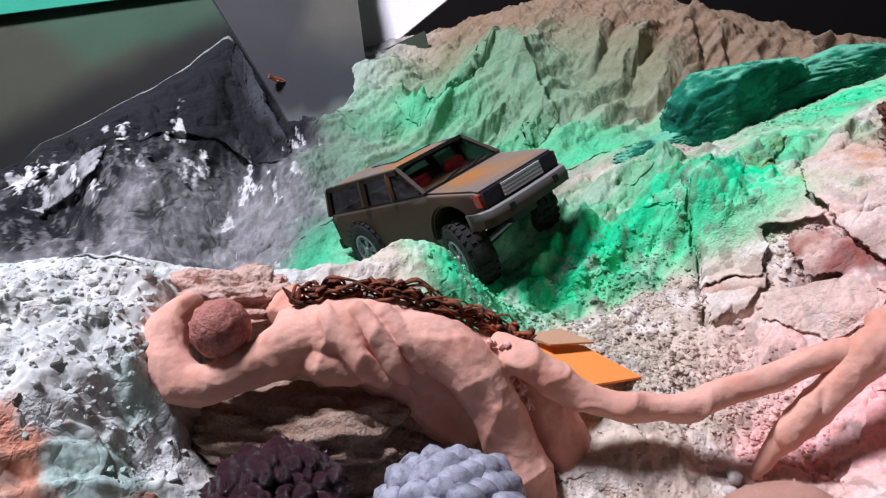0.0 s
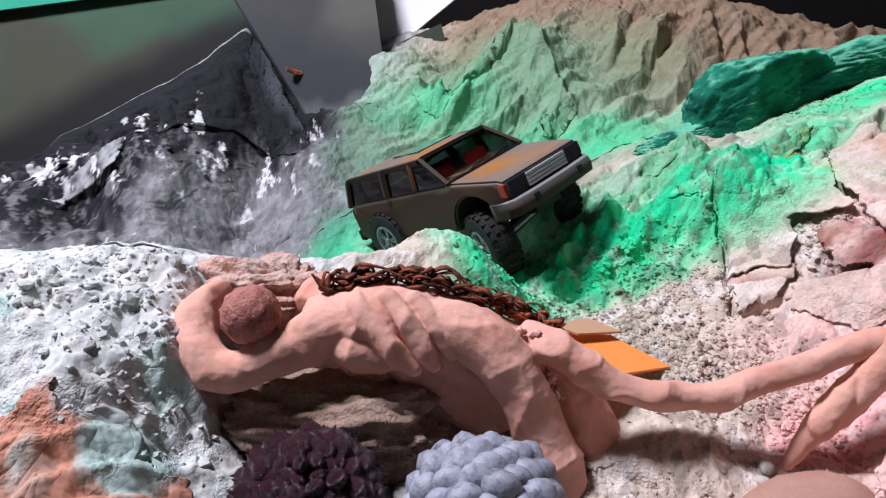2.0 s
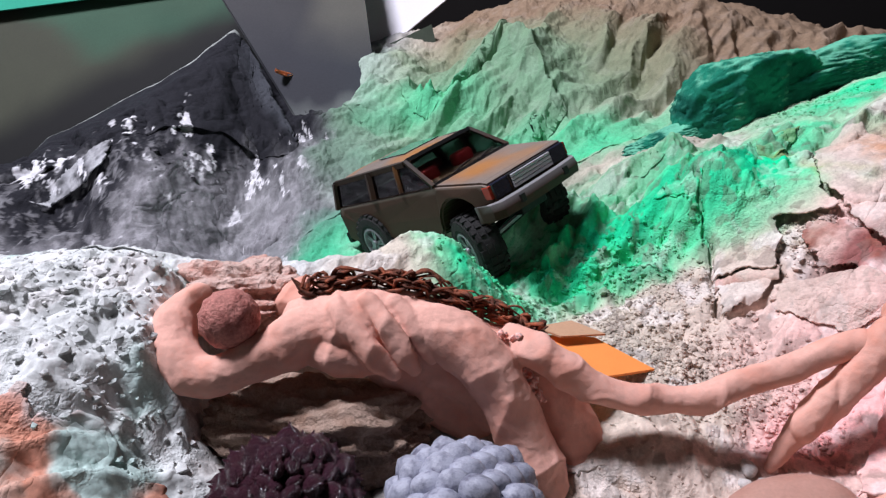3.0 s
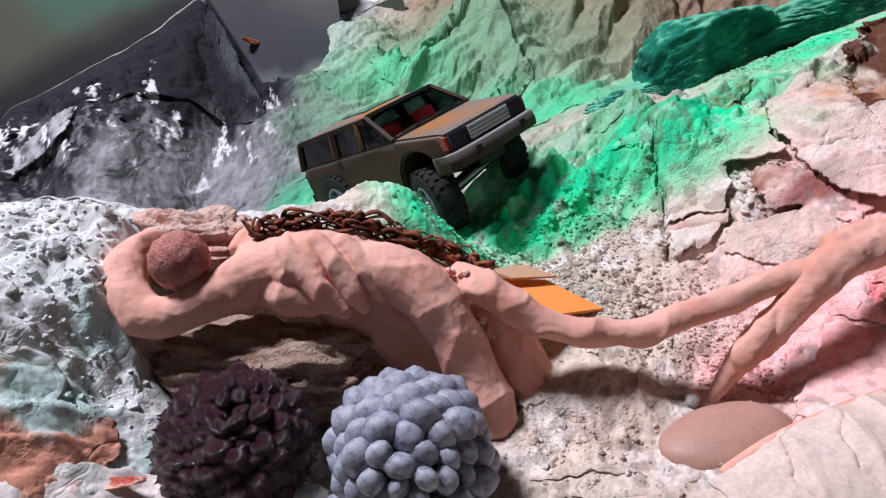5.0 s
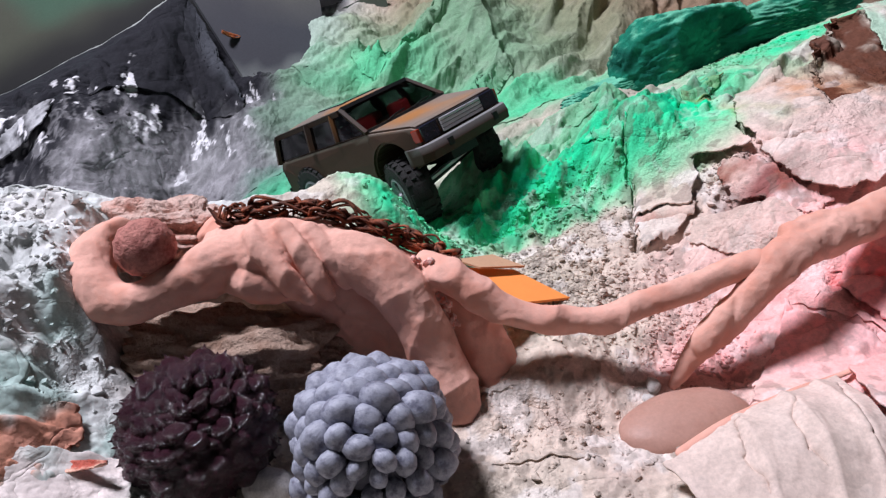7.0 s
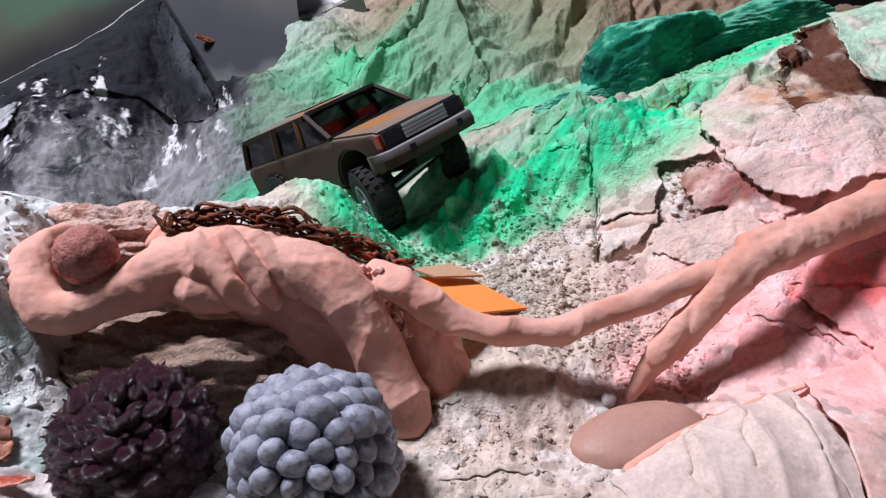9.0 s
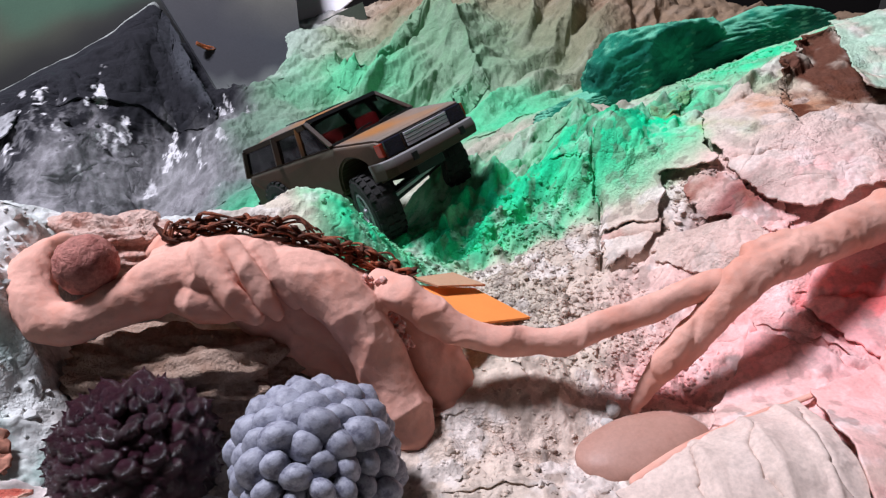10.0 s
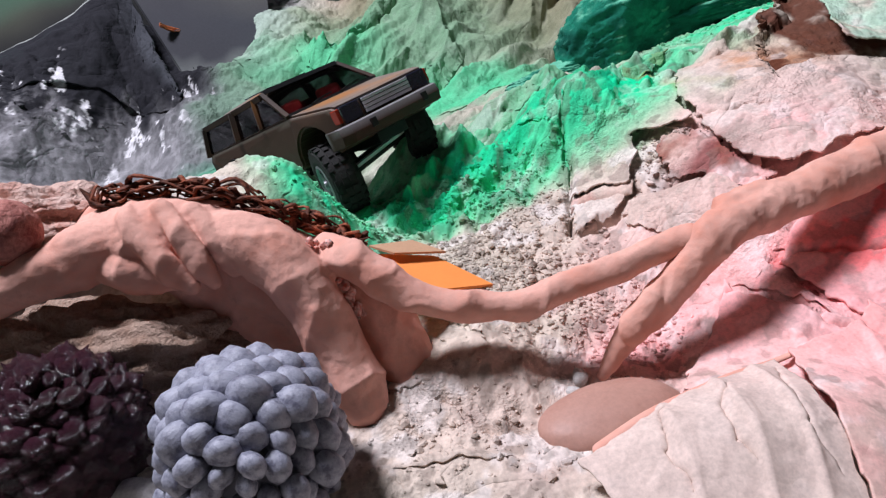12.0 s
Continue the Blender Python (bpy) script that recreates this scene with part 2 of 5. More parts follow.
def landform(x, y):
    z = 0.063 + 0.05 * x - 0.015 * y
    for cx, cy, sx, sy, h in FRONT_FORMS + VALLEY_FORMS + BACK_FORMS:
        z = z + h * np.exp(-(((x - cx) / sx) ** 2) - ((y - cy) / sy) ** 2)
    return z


# ridges of folded cloth: from, to, width, height; steep on the side to the left of the way
BACK_FOLDS = [
    (-0.012, 1.032, 0.137, 1.235, 0.060, 0.040),
    (0.138, 1.088, 0.234, 1.316, 0.040, 0.020),
    (0.144, 1.193, 0.207, 0.997, 0.035, 0.018),
    (-0.157, 1.023, -0.092, 1.150, 0.030, 0.016),
    (-0.045, 1.139, 0.014, 1.042, 0.035, 0.020),
    (0.174, 0.925, 0.288, 1.037, 0.050, 0.018),
    (0.352, 1.057, 0.488, 1.311, 0.060, 0.024),
    (0.352, 0.961, 0.340, 1.235, 0.050, 0.018),
]
NEAR_FOLDS = [
    (-0.180, 0.760, -0.062, 0.872, 0.040, 0.010),
    (-0.147, 0.838, -0.200, 0.943, 0.030, 0.008),
    (0.108, 0.672, 0.209, 0.682, 0.030, 0.010),
    (0.174, 0.664, 0.262, 0.589, 0.030, 0.016),
    (0.162, 0.586, 0.223, 0.554, 0.025, 0.016),
    (0.190, 0.720, 0.290, 0.740, 0.040, 0.018),
    (0.110, 0.570, 0.150, 0.640, 0.030, 0.012),
    (0.300, 0.640, 0.380, 0.690, 0.030, 0.016),
    (0.400, 0.640, 0.470, 0.690, 0.030, 0.012),
    (0.330, 0.372, 0.375, 0.384, 0.030, 0.008),
]
# ground pressed up under the wheels, and a hollow under the torn flap
DENTS = [(0.065, 0.607, 0.035, 0.03, 0.020), (0.128, 0.677, 0.040, 0.035, 0.056), (0.010, 0.545, 0.042, 0.026, 0.045), (-0.04, 0.726, 0.03, 0.03, 0.014), (0.025, 0.791, 0.03, 0.03, 0.022),
         (0.350, 0.498, 0.030, 0.020, -0.030), (-0.17, 1.13, 0.07, 0.07, -0.04), (0.490, 0.600, 0.030, 0.022, -0.018)]


def smooth01(v):
    v = np.clip(v, 0, 1)
    return v * v * (3 - 2 * v)


def fold(x, y, ax, ay, bx, by, w, h):
    t, off = along(x, y, ax, ay, bx, by)
    off = off + 0.25 * w * value_noise(x * 30, y * 30, 77)
    ends = smooth01((t + 0.15) / 0.3) * smooth01((1.15 - t) / 0.3)
    return h * ends * np.exp(-np.maximum(off, 0) / (0.28 * w)) * np.exp(-np.maximum(-off, 0) / w)


# cracks torn in the cloth: width, depth, then the way
CRACKS = [
    (0.0020, 0.010, ((0.263, 0.625), (0.262, 0.582), (0.261, 0.554), (0.256, 0.524), (0.254, 0.494))),
    (0.0016, 0.007, ((0.355, 0.537), (0.377, 0.527), (0.404, 0.519))),
    (0.0016, 0.007, ((0.334, 0.400), (0.354, 0.386), (0.371, 0.369), (0.381, 0.357), (0.396, 0.327))),
    (0.0014, 0.006, ((0.362, 0.414), (0.390, 0.403), (0.430, 0.390))),
    (0.0011, 0.004, ((0.288, 0.305), (0.280, 0.278), (0.284, 0.258))),
    (0.0011, 0.004, ((0.328, 0.321), (0.315, 0.276), (0.321, 0.250))),
    (0.0010, 0.003, ((0.256, 0.296), (0.250, 0.270), (0.258, 0.250))),
    (0.0020, 0.008, ((0.117, 0.625), (0.133, 0.593), (0.162, 0.578), (0.189, 0.565))),
    (0.0024, 0.010, ((-0.283, 0.856), (-0.252, 0.843), (-0.214, 0.815), (-0.190, 0.826))),
    (0.0018, 0.007, ((0.140, 0.352), (0.157, 0.343), (0.172, 0.330), (0.196, 0.322))),
    (0.0015, 0.005, ((0.158, 0.412), (0.166, 0.396), (0.178, 0.384))),
    (0.0022, 0.010, ((0.290, 0.497), (0.276, 0.497), (0.262, 0.491))),
    (0.0018, 0.006, ((0.300, 0.504), (0.322, 0.494), (0.345, 0.484))),
    (0.0030, 0.012, ((0.141, 1.220), (0.092, 1.140), (0.046, 1.092), (0.000, 1.030))),
    (0.0030, 0.010, ((0.201, 1.006), (0.173, 0.971), (0.138, 0.986))),
    (0.0020, 0.008, ((0.188, 0.611), (0.227, 0.590), (0.258, 0.600))),
    (0.0020, 0.008, ((0.170, 0.655), (0.205, 0.668), (0.236, 0.700))),
]


def torn(x, y):
    """How deep the cracks cut at a place."""
    wx, wy = x + 0.0030 * fractal(x, y, 80, 3, 400), y + 0.0030 * fractal(x, y, 80, 3, 401)
    cut = np.zeros(np.shape(x))
    for w, depth, way in CRACKS:
        for (ax, ay), (bx, by) in zip(way, way[1:]):
            box = (wx > min(ax, bx) - 4 * w) & (wx < max(ax, bx) + 4 * w) & (wy > min(ay, by) - 4 * w) & (wy < max(ay, by) + 4 * w)
            px, py = wx[box], wy[box]
            t = np.clip(((px - ax) * (bx - ax) + (py - ay) * (by - ay)) / ((bx - ax) ** 2 + (by - ay) ** 2), 0, 1)
            d = np.hypot(px - ax - t * (bx - ax), py - ay - t * (by - ay))
            cut[box] = np.maximum(cut[box], depth * np.exp(-((d / w) ** 2)))
    return cut


def height(x, y):
    x, y = np.asarray(x, float), np.asarray(y, float)
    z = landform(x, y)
    for cx, cy, sx, sy, h in DENTS:
        z = z + h * np.exp(-(((x - cx) / sx) ** 2) - ((y - cy) / sy) ** 2)
    # the ground drops away behind the crest of the dark slope
    z = z - 0.16 * smooth01((along(x, y, -0.75, 0.90, -0.299, 1.12)[1] + 0.01) / 0.05) * smooth01((-0.24 - x) / 0.05)
    for f in BACK_FOLDS + NEAR_FOLDS:
        z = z + 1.15 * fold(x, y, *f)
    back = smooth01((y - 0.85) / 0.2) * smooth01((x + 0.15) / 0.1)
    left = smooth01((-x - 0.05) / 0.08) * smooth01((0.52 - y) / 0.1)
    # the bank of pale sand breaks off beside the clay figure
    edge = -0.150 + 0.30 * np.clip(0.42 - y, -0.1, 0.3) + 0.006 * fractal(x, y, 40, 3, 52)
    d, here = x - edge, smooth01((y - 0.33) / 0.05) * smooth01((0.47 - y) / 0.03)
    z = np.where(d > 0, z * (1 - here * np.exp(-((d / 0.07) ** 2)) * smooth01(d / 0.03) * 0.75), z + here * 0.018 * np.exp(-((d / 0.04) ** 2)))
    u, v = x * 0.8 + y * 0.6, -x * 0.6 + y * 0.8
    green = np.clip(near(x, y, 0.22, 0.64, 0.13, 0.10) + 0.8 * near(x, y, 0.42, 0.63, 0.10, 0.08), 0, 1)
    z = z + back * 0.026 * (creases(u, v * 0.5, 6, 3) - 0.6) + back * 0.006 * (creases(u, v * 0.45, 17, 6) - 0.6)
    z = z + (1 - back) * (1 - left) * (0.007 + 0.005 * green) * (creases(x, y, 13, 8) - 0.6)
    z = z + 0.003 * (creases(u, v * 0.6, 36, 12) - 0.6) + 0.0012 * (1 - 0.7 * back) * (creases(x, y, 110, 13) - 0.6)
    z = z + left * (0.006 * fractal(x, y, 45, 4, 20) + 0.006 * (creases(x, y, 30, 22) - 0.6))
    drape = np.clip(back + 0.75 * green + 0.8 * near(x, y, 0.22, 0.74, 0.14, 0.10) * (1 - near(x, y, 0.05, 0.70, 0.07, 0.09)), 0, 1)
    for k, (wave, tall) in enumerate(((0.085, 0.026), (0.033, 0.009))):
        ph = (0.72 * x - 0.66 * y) / wave + 0.8 * fractal(x, y, 3.5, 2, 80 + k) + 0.16 * value_noise(x * 22, y * 22, 84 + k)
        saw = ph - np.floor(ph)
        tooth = np.where(saw < 0.76, saw / 0.76, (1 - saw) / 0.24)
        z = z + drape * (1 - 0.75 * smooth01((y - 1.15) / 0.2)) * tall * (tooth - 0.5) * smooth01(0.55 + 0.9 * fractal(x, y, 9, 2, 86 + k))
    slope = smooth01((y - 0.66) / 0.08) * smooth01((-0.10 - x) / 0.06)
    stiff = np.clip(0.30 + 0.75 * green + 0.12 * back + 0.3 * slope + 0.6 * near(x, y, 0.20, 0.74, 0.14, 0.10) + 0.5 * near(x, y, 0.15, 0.57, 0.06, 0.05), 0, 1.05)
    stiff = stiff * (1 - 0.6 * near(x, y, 0.05, 0.68, 0.07, 0.09)) * smooth01((y - 0.24) / 0.1)
    p, q = 0.62 * x + 0.78 * y, -0.78 * x + 0.62 * y
    z = z + stiff * (0.017 * crumple(p * 0.6, q, 15, 101) + 0.0095 * crumple(p * 0.55, q, 36, 102) + 0.0050 * crumple(p * 0.8, q, 85, 103) + 0.0018 * crumple(x, y, 190, 104))
    # long wrinkles running down the far hills
    for k, (wave, tall) in enumerate(((0.060, 0.013), (0.024, 0.0055))):
        ph = (0.80 * x - 0.42 * y) / wave + 1.1 * fractal(x, y, 4.0, 2, 180 + k) + 0.35 * value_noise(x * 14, y * 14, 184 + k)
        saw = ph - np.floor(ph)
        z = z + back * (1 - 0.75 * smooth01((y - 1.15) / 0.2)) * tall * (np.where(saw < 0.8, saw / 0.8, (1 - saw) / 0.2) - 0.5) * smooth01(0.5 + 1.2 * fractal(x, y, 8, 2, 186 + k))
    gravel = near(x, y, 0.20, 0.46, 0.10, 0.07)
    return z - torn(x, y) + gravel * 0.0025 * fractal(x, y, 130, 3, 23) + 0.0008 * fractal(x, y, 260, 2, 24)


BASE, GREEN = np.array(hexlin(200, 189, 174)), np.array(hexlin(20, 212, 150))
PINK, REDP, ASH, COAL = np.array(hexlin(252, 184, 184)), np.array(hexlin(246, 92, 92)), np.array(hexlin(204, 207, 207)), np.array(hexlin(37, 37, 42))
TANP, PALE, RUST, WINE = np.array(hexlin(140, 118, 98)), np.array(hexlin(116, 156, 126)), np.array(hexlin(190, 120, 74)), np.array(hexlin(120, 44, 44))
TEAL, DUST = np.array(hexlin(168, 198, 190)), np.array(hexlin(236, 230, 228))


def over(c, new_c, a):
    return c * (1 - a[..., None]) + new_c * a[..., None]


GREEN_SPRAY = [
    (0.06, 0.51, 0.055, 0.045, 0.95), (0.12, 0.59, 0.08, 0.06, 0.85), (0.17, 0.60, 0.07, 0.055, 0.95), (0.23, 0.62, 0.08, 0.06, 0.95), (0.21, 0.70, 0.10, 0.06, 0.5),
    (0.31, 0.605, 0.070, 0.060, 1.0), (0.285, 0.575, 0.035, 0.030, 0.7), (0.10, 0.65, 0.07, 0.06, 0.7), (0.36, 0.68, 0.08, 0.05, 0.8), (0.46, 0.76, 0.10, 0.05, 0.9), (0.56, 0.78, 0.12, 0.05, 0.8),
    (-0.06, 0.73, 0.15, 0.10, 0.6), (0.02, 0.60, 0.08, 0.05, 0.85), (0.17, 0.93, 0.22, 0.07, 0.55), (0.0, 1.06, 0.10, 0.06, 0.45), (0.26, 0.86, 0.08, 0.06, 0.6),
]
PINK_SPRAY = [(0.42, 0.44, 0.14, 0.08, 0.6), (0.28, 0.385, 0.06, 0.035, 0.7), (0.38, 0.32, 0.09, 0.05, 0.7), (0.41, 0.52, 0.07, 0.05, 0.4), (0.43, 0.38, 0.11, 0.06, 0.95), (0.20, 0.33, 0.12, 0.06, 0.15), (0.37, 0.44, 0.16, 0.12, 0.25)]


def paint(x, y, z=None):
    x, y = np.asarray(x, float), np.asarray(y, float)
    wx, wy = x + 0.018 * fractal(x, y, 18, 4, 40), y + 0.018 * fractal(x, y, 18, 4, 41)
    c = np.ones(x.shape + (3,)) * BASE
    c = over(c, np.array(hexlin(176, 164, 154)), smooth01(fractal(x, y, 30, 4, 42) * 0.8) * 0.6)
    left = smooth01((-wx - 0.03) / 0.08)
    c = over(c, ASH, left * 0.9)
    c = over(c, TEAL, left * smooth01((fractal(x, y, 14, 3, 43) - 0.05) / 0.4) * 0.7 * smooth01((0.6 - y) / 0.1))
    c = over(c, np.array(hexlin(84, 84, 89)), left * smooth01((y - 0.55) / 0.15) * smooth01(0.8 + fractal(x, y, 12, 3, 44)) * 0.9)
    far = smooth01((wy - 0.95) / 0.15) * smooth01((wx + 0.1) / 0.15)
    c = over(c, TANP, far)
    c = over(c, PALE, near(wx, wy, 0.07, 1.06, 0.30, 0.22) * 0.9)
    c = over(c, PALE, near(wx, wy, 0.18, 0.90, 0.20, 0.09) * 0.8)
    c = over(c, np.array(hexlin(128, 142, 122)), near(wx, wy, 0.22, 0.73, 0.14, 0.09) * smooth01(0.75 + 0.6 * fractal(x, y, 40, 4, 57)) * 0.85)
    thin = 0.78 + 0.22 * smooth01(0.5 + 0.9 * fractal(x, y, 24, 4, 45))
    for cx, cy, rx, ry, a in GREEN_SPRAY:
        c = over(c, GREEN, near(wx, wy, cx, cy, rx, ry) * a * thin)
    for cx, cy, rx, ry, a in PINK_SPRAY:
        c = over(c, PINK, near(wx, wy, cx, cy, rx, ry) * a)
    # brown soil under the clay figure, with the shade it casts painted in
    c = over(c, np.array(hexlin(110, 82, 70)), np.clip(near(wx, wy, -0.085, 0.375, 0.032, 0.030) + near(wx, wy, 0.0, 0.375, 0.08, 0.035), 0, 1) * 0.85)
    c = over(c, REDP, near(wx, wy, 0.428, 0.402, 0.058, 0.032))
    c = over(c, RUST, near(wx, wy, 0.428, 0.598, 0.050, 0.045) * 0.7)
    c = over(c, np.array(hexlin(150, 150, 70)), np.clip(near(wx, wy, 0.343, 0.632, 0.020, 0.014) + near(wx, wy, 0.362, 0.585, 0.018, 0.018), 0, 1) * 0.7)
    c = over(c, WINE, near(wx, wy, 0.352, 0.498, 0.036, 0.018) * 0.8)
    # powder lying in patches
    spots = np.clip(sum(near(wx, wy, q[0], q[1], q[2], q[3]) for q in GREEN_SPRAY[:9]), 0, 1)
    c = over(c, np.array(hexlin(14, 112, 84)), spots * smooth01((fractal(x + 0.4 * y, y, 38, 5, 58, 0.6) - 0.12) / 0.5) * 0.3)
    powder = smooth01((fractal(x, y, 50, 4, 46) - 0.25) / 0.35)
    mark = np.clip(sum(near(wx, wy, q[0], q[1], q[2], q[3]) for q in GREEN_SPRAY), 0, 1)
    c = over(c, DUST, powder * 0.40 * (1 - 0.9 * smooth01((y - 0.68) / 0.15)) * (1 - 0.45 * mark) * (1 - 0.8 * left * smooth01((y - 0.5) / 0.1)))
    dirt = smooth01((fractal(x, y, 110, 3, 48) - 0.35) / 0.22)
    c = over(c, np.array(hexlin(112, 100, 92)), dirt * 0.45 * smooth01((0.80 - y) / 0.1) * (1 - left))
    slope = smooth01((y - 0.66) / 0.08) * smooth01((-0.13 - wx) / 0.05)
    streak = fractal(x * 1.5 + y * 0.4, y * 0.35, 30, 4, 50)
    c = over(c, np.array(hexlin(126, 124, 128)), slope * 0.9)
    edge = along(x, y, -0.62, 0.835, -0.20, 0.985)[1] + 0.055 * streak
    c = over(c, COAL, slope * smooth01(edge / 0.11 + 0.62 + 1.3 * smooth01((-0.30 - x) / 0.14)))
    below = smooth01(0.4 - edge / 0.10)
    c = over(c, np.array(hexlin(176, 174, 178)), slope * below * smooth01((fractal(x * 1.3 + 0.5 * y, y * 0.7 - 0.3 * x, 75, 5, 53, 0.70) + 0.05) / 0.6) * 0.35)
    c = over(c, np.array(hexlin(228, 226, 230)), slope * smooth01((fractal(x * 1.2 + 0.5 * y, y * 0.6 - 0.3 * x, 38, 6, 51, 0.70) - 1.22 + 0.72 * np.exp(-(((edge + 0.01) / 0.06) ** 2))) / 0.14) * 0.85)
    return c


def span(a, b, n, bias=1.0):
    return a + (b - a) * np.linspace(0, 1, n) ** bias


NX, NY = 1000, 760
side = np.linspace(-1, 1, NX)
gx, gy = np.meshgrid(0.08 + 0.50 * side + 0.55 * side**5, span(0.08, 1.65, NY, 1.35))
gz = height(gx, gy)
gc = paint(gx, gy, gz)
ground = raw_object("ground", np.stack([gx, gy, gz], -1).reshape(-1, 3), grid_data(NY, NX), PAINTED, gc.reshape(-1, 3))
tagged(ground, "crumpled painted cloth landscape, sandy with green and pink spray", "ground", kind="structure")


def ground_z(x, y):
    return float(height(np.array([x]), np.array([y]))[0])


# ---- the room around it ----
def wall(name, x0, x1, y0, y1, z0, z1, mat, label):
    return tagged(mesh_object(name, box_bm(x0, x1, y0, y1, z0, z1), mat, False), label, "wall", kind="structure")


tagged(mesh_object("floor", box_bm(-2.2, 2.2, -1.8, 3.2, -0.30, -0.20), FLOORM, False), "dark bare floor under the landscape", "floor", kind="structure")
kx, ky, kz, kr = *SKYLIGHT, 0.34
ceil = joined([box_bm(-2.2, kx - kr, -1.8, 3.2, kz, kz + 0.1), box_bm(kx + kr, 2.2, -1.8, 3.2, kz, kz + 0.1),
               box_bm(kx - kr, kx + kr, -1.8, ky - kr, kz, kz + 0.1), box_bm(kx - kr, kx + kr, ky + kr, 3.2, kz, kz + 0.1)])
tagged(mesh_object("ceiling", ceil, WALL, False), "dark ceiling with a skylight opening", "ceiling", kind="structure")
wall("wall_west", -2.3, -2.2, -1.9, 3.3, -0.3, 2.8, PLASTER, "plain plaster wall")
wall("wall_east", 2.2, 2.3, -1.9, 3.3, -0.3, 2.8, PLASTER, "plain plaster wall")
wall("wall_south", -2.2, 2.2, -1.9, -1.8, -0.3, 2.8, PLASTER, "plain plaster wall")
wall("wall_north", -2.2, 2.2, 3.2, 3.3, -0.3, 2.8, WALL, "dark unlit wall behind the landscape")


# ---- boards and sheets behind the landscape ----
def board(name, corners, thick, mat, label, category="board", shade=None, n=60):
    """A flat sheet through four corners (in order), with thickness."""
    a, b, c, d = (np.array(p) for p in corners)
    s, t = np.meshgrid(np.linspace(0, 1, n), np.linspace(0, 1, n))
    s, t = s.ravel()[:, None], t.ravel()[:, None]
    p = (a * (1 - s) + b * s) * (1 - t) + (d * (1 - s) + c * s) * t
    nrm = np.cross(b - a, d - a)
    nrm = nrm / np.linalg.norm(nrm) * thick
    q = p - nrm
    f = grid_data(n, n)
    m = n * n
    rim = [i for i in range(n)] + [i * n + n - 1 for i in range(1, n)] + [m - 1 - i for i in range(1, n)] + [m - n - i * n for i in range(1, n - 1)]
    sides = [(rim[k], rim[(k + 1) % len(rim)], rim[(k + 1) % len(rim)] + m, rim[k] + m) for k in range(len(rim))]
    faces = f.tolist() + [tuple(i + m for i in reversed(g)) for g in f.tolist()] + sides
    col = None
    if shade:
        col = shade(np.r_[p, q])
    return tagged(raw_object(name, np.r_[p, q], faces, mat, col, smooth=False), label, category)


def green_brown(p):
    x, z = p[:, 0], p[:, 2]
    c = np.ones((len(p), 3)) * np.array(hexlin(62, 64, 52))
    c = over(c, np.array(hexlin(58, 116, 88)), np.clip((z - 0.20 + 0.05 * fractal(x, z, 5, 3, 60)) / 0.12, 0, 1) * np.clip((-0.30 - x) / 0.2 + 0.4, 0, 1))
    c = over(c, np.array(hexlin(34, 34, 28)), smooth01(fractal(x, z * 1.6, 5, 4, 62) * 0.9) * 0.7)
    c = over(c, np.array(hexlin(50, 92, 72)), smooth01((fractal(x, z * 1.6, 4, 3, 63) - 0.1) / 0.6) * 0.6)
    return over(c, np.array(hexlin(16, 16, 17)), smooth01((0.36 - z + 0.46 * x + 0.012 * fractal(x, z, 9, 3, 61)) / 0.07 + 0.3))


def grey_fade(p):
    x, z = p[:, 0], p[:, 2]
    c = np.ones((len(p), 3)) * np.array(hexlin(98, 96, 90))
    c = over(c, np.array(hexlin(62, 64, 70)), np.clip((0.19 - z + 0.02 * fractal(x, z, 9, 3, 64)) / 0.07, 0, 1))
    c = over(c, np.array(hexlin(58, 58, 64)), np.clip((-0.165 - x - 0.35 * (z - 0.05) + 0.015 * fractal(x, z, 14, 3, 66)) / 0.06 + 0.75, 0, 1) * 0.8)
    return over(c, np.array(hexlin(120, 124, 122)), np.clip((0.075 - z + 0.01 * fractal(x, z, 30, 3, 65)) / 0.03, 0, 1))


board("painted_board", ((-1.3, 1.16, -0.2), (-0.29, 1.20, -0.1), (-0.20, 1.90, 0.65), (-1.3, 1.90, 0.65)), 0.01, TAN,
      "large upright board sprayed green, brown and black", shade=green_brown)
board("leaning_board", ((-0.140, 0.970, -0.01), (-0.065, 1.03, -0.01), (-0.165, 1.53, 0.36), (-0.479, 1.361, 0.36)), 0.006, TAN,
      "grey-brown card leaning behind the dark slope", shade=grey_fade, n=160)
board("white_sheet", ((-0.125, 1.35, 0.075), (0.05, 1.45, 0.2), (0.232, 1.60, 0.33), (-0.248, 1.60, 0.33)), 0.003, WHITE,
      "plain white sheet of paper propped behind the board", category="paper")
board("teal_sheet", ((-1.3, 1.397, 0.110), (-0.42, 1.474, 0.211), (-0.42, 1.79, 0.55), (-1.3, 1.79, 0.55)), 0.003,
      material("teal_paint", hexlin(40, 150, 124), vary=0.12, scale=14, bump=0.2), "teal painted sheet hanging over the board", category="paper")
board("olive_card", ((-0.125, 1.30, 0.04), (0.03, 1.31, 0.03), (-0.002, 1.33, 0.15), (-0.118, 1.32, 0.10)), 0.004,
      material("olive_card", hexlin(84, 92, 82), vary=0.15, scale=12, bump=0.1), "dull olive card standing below the white sheet", category="card")


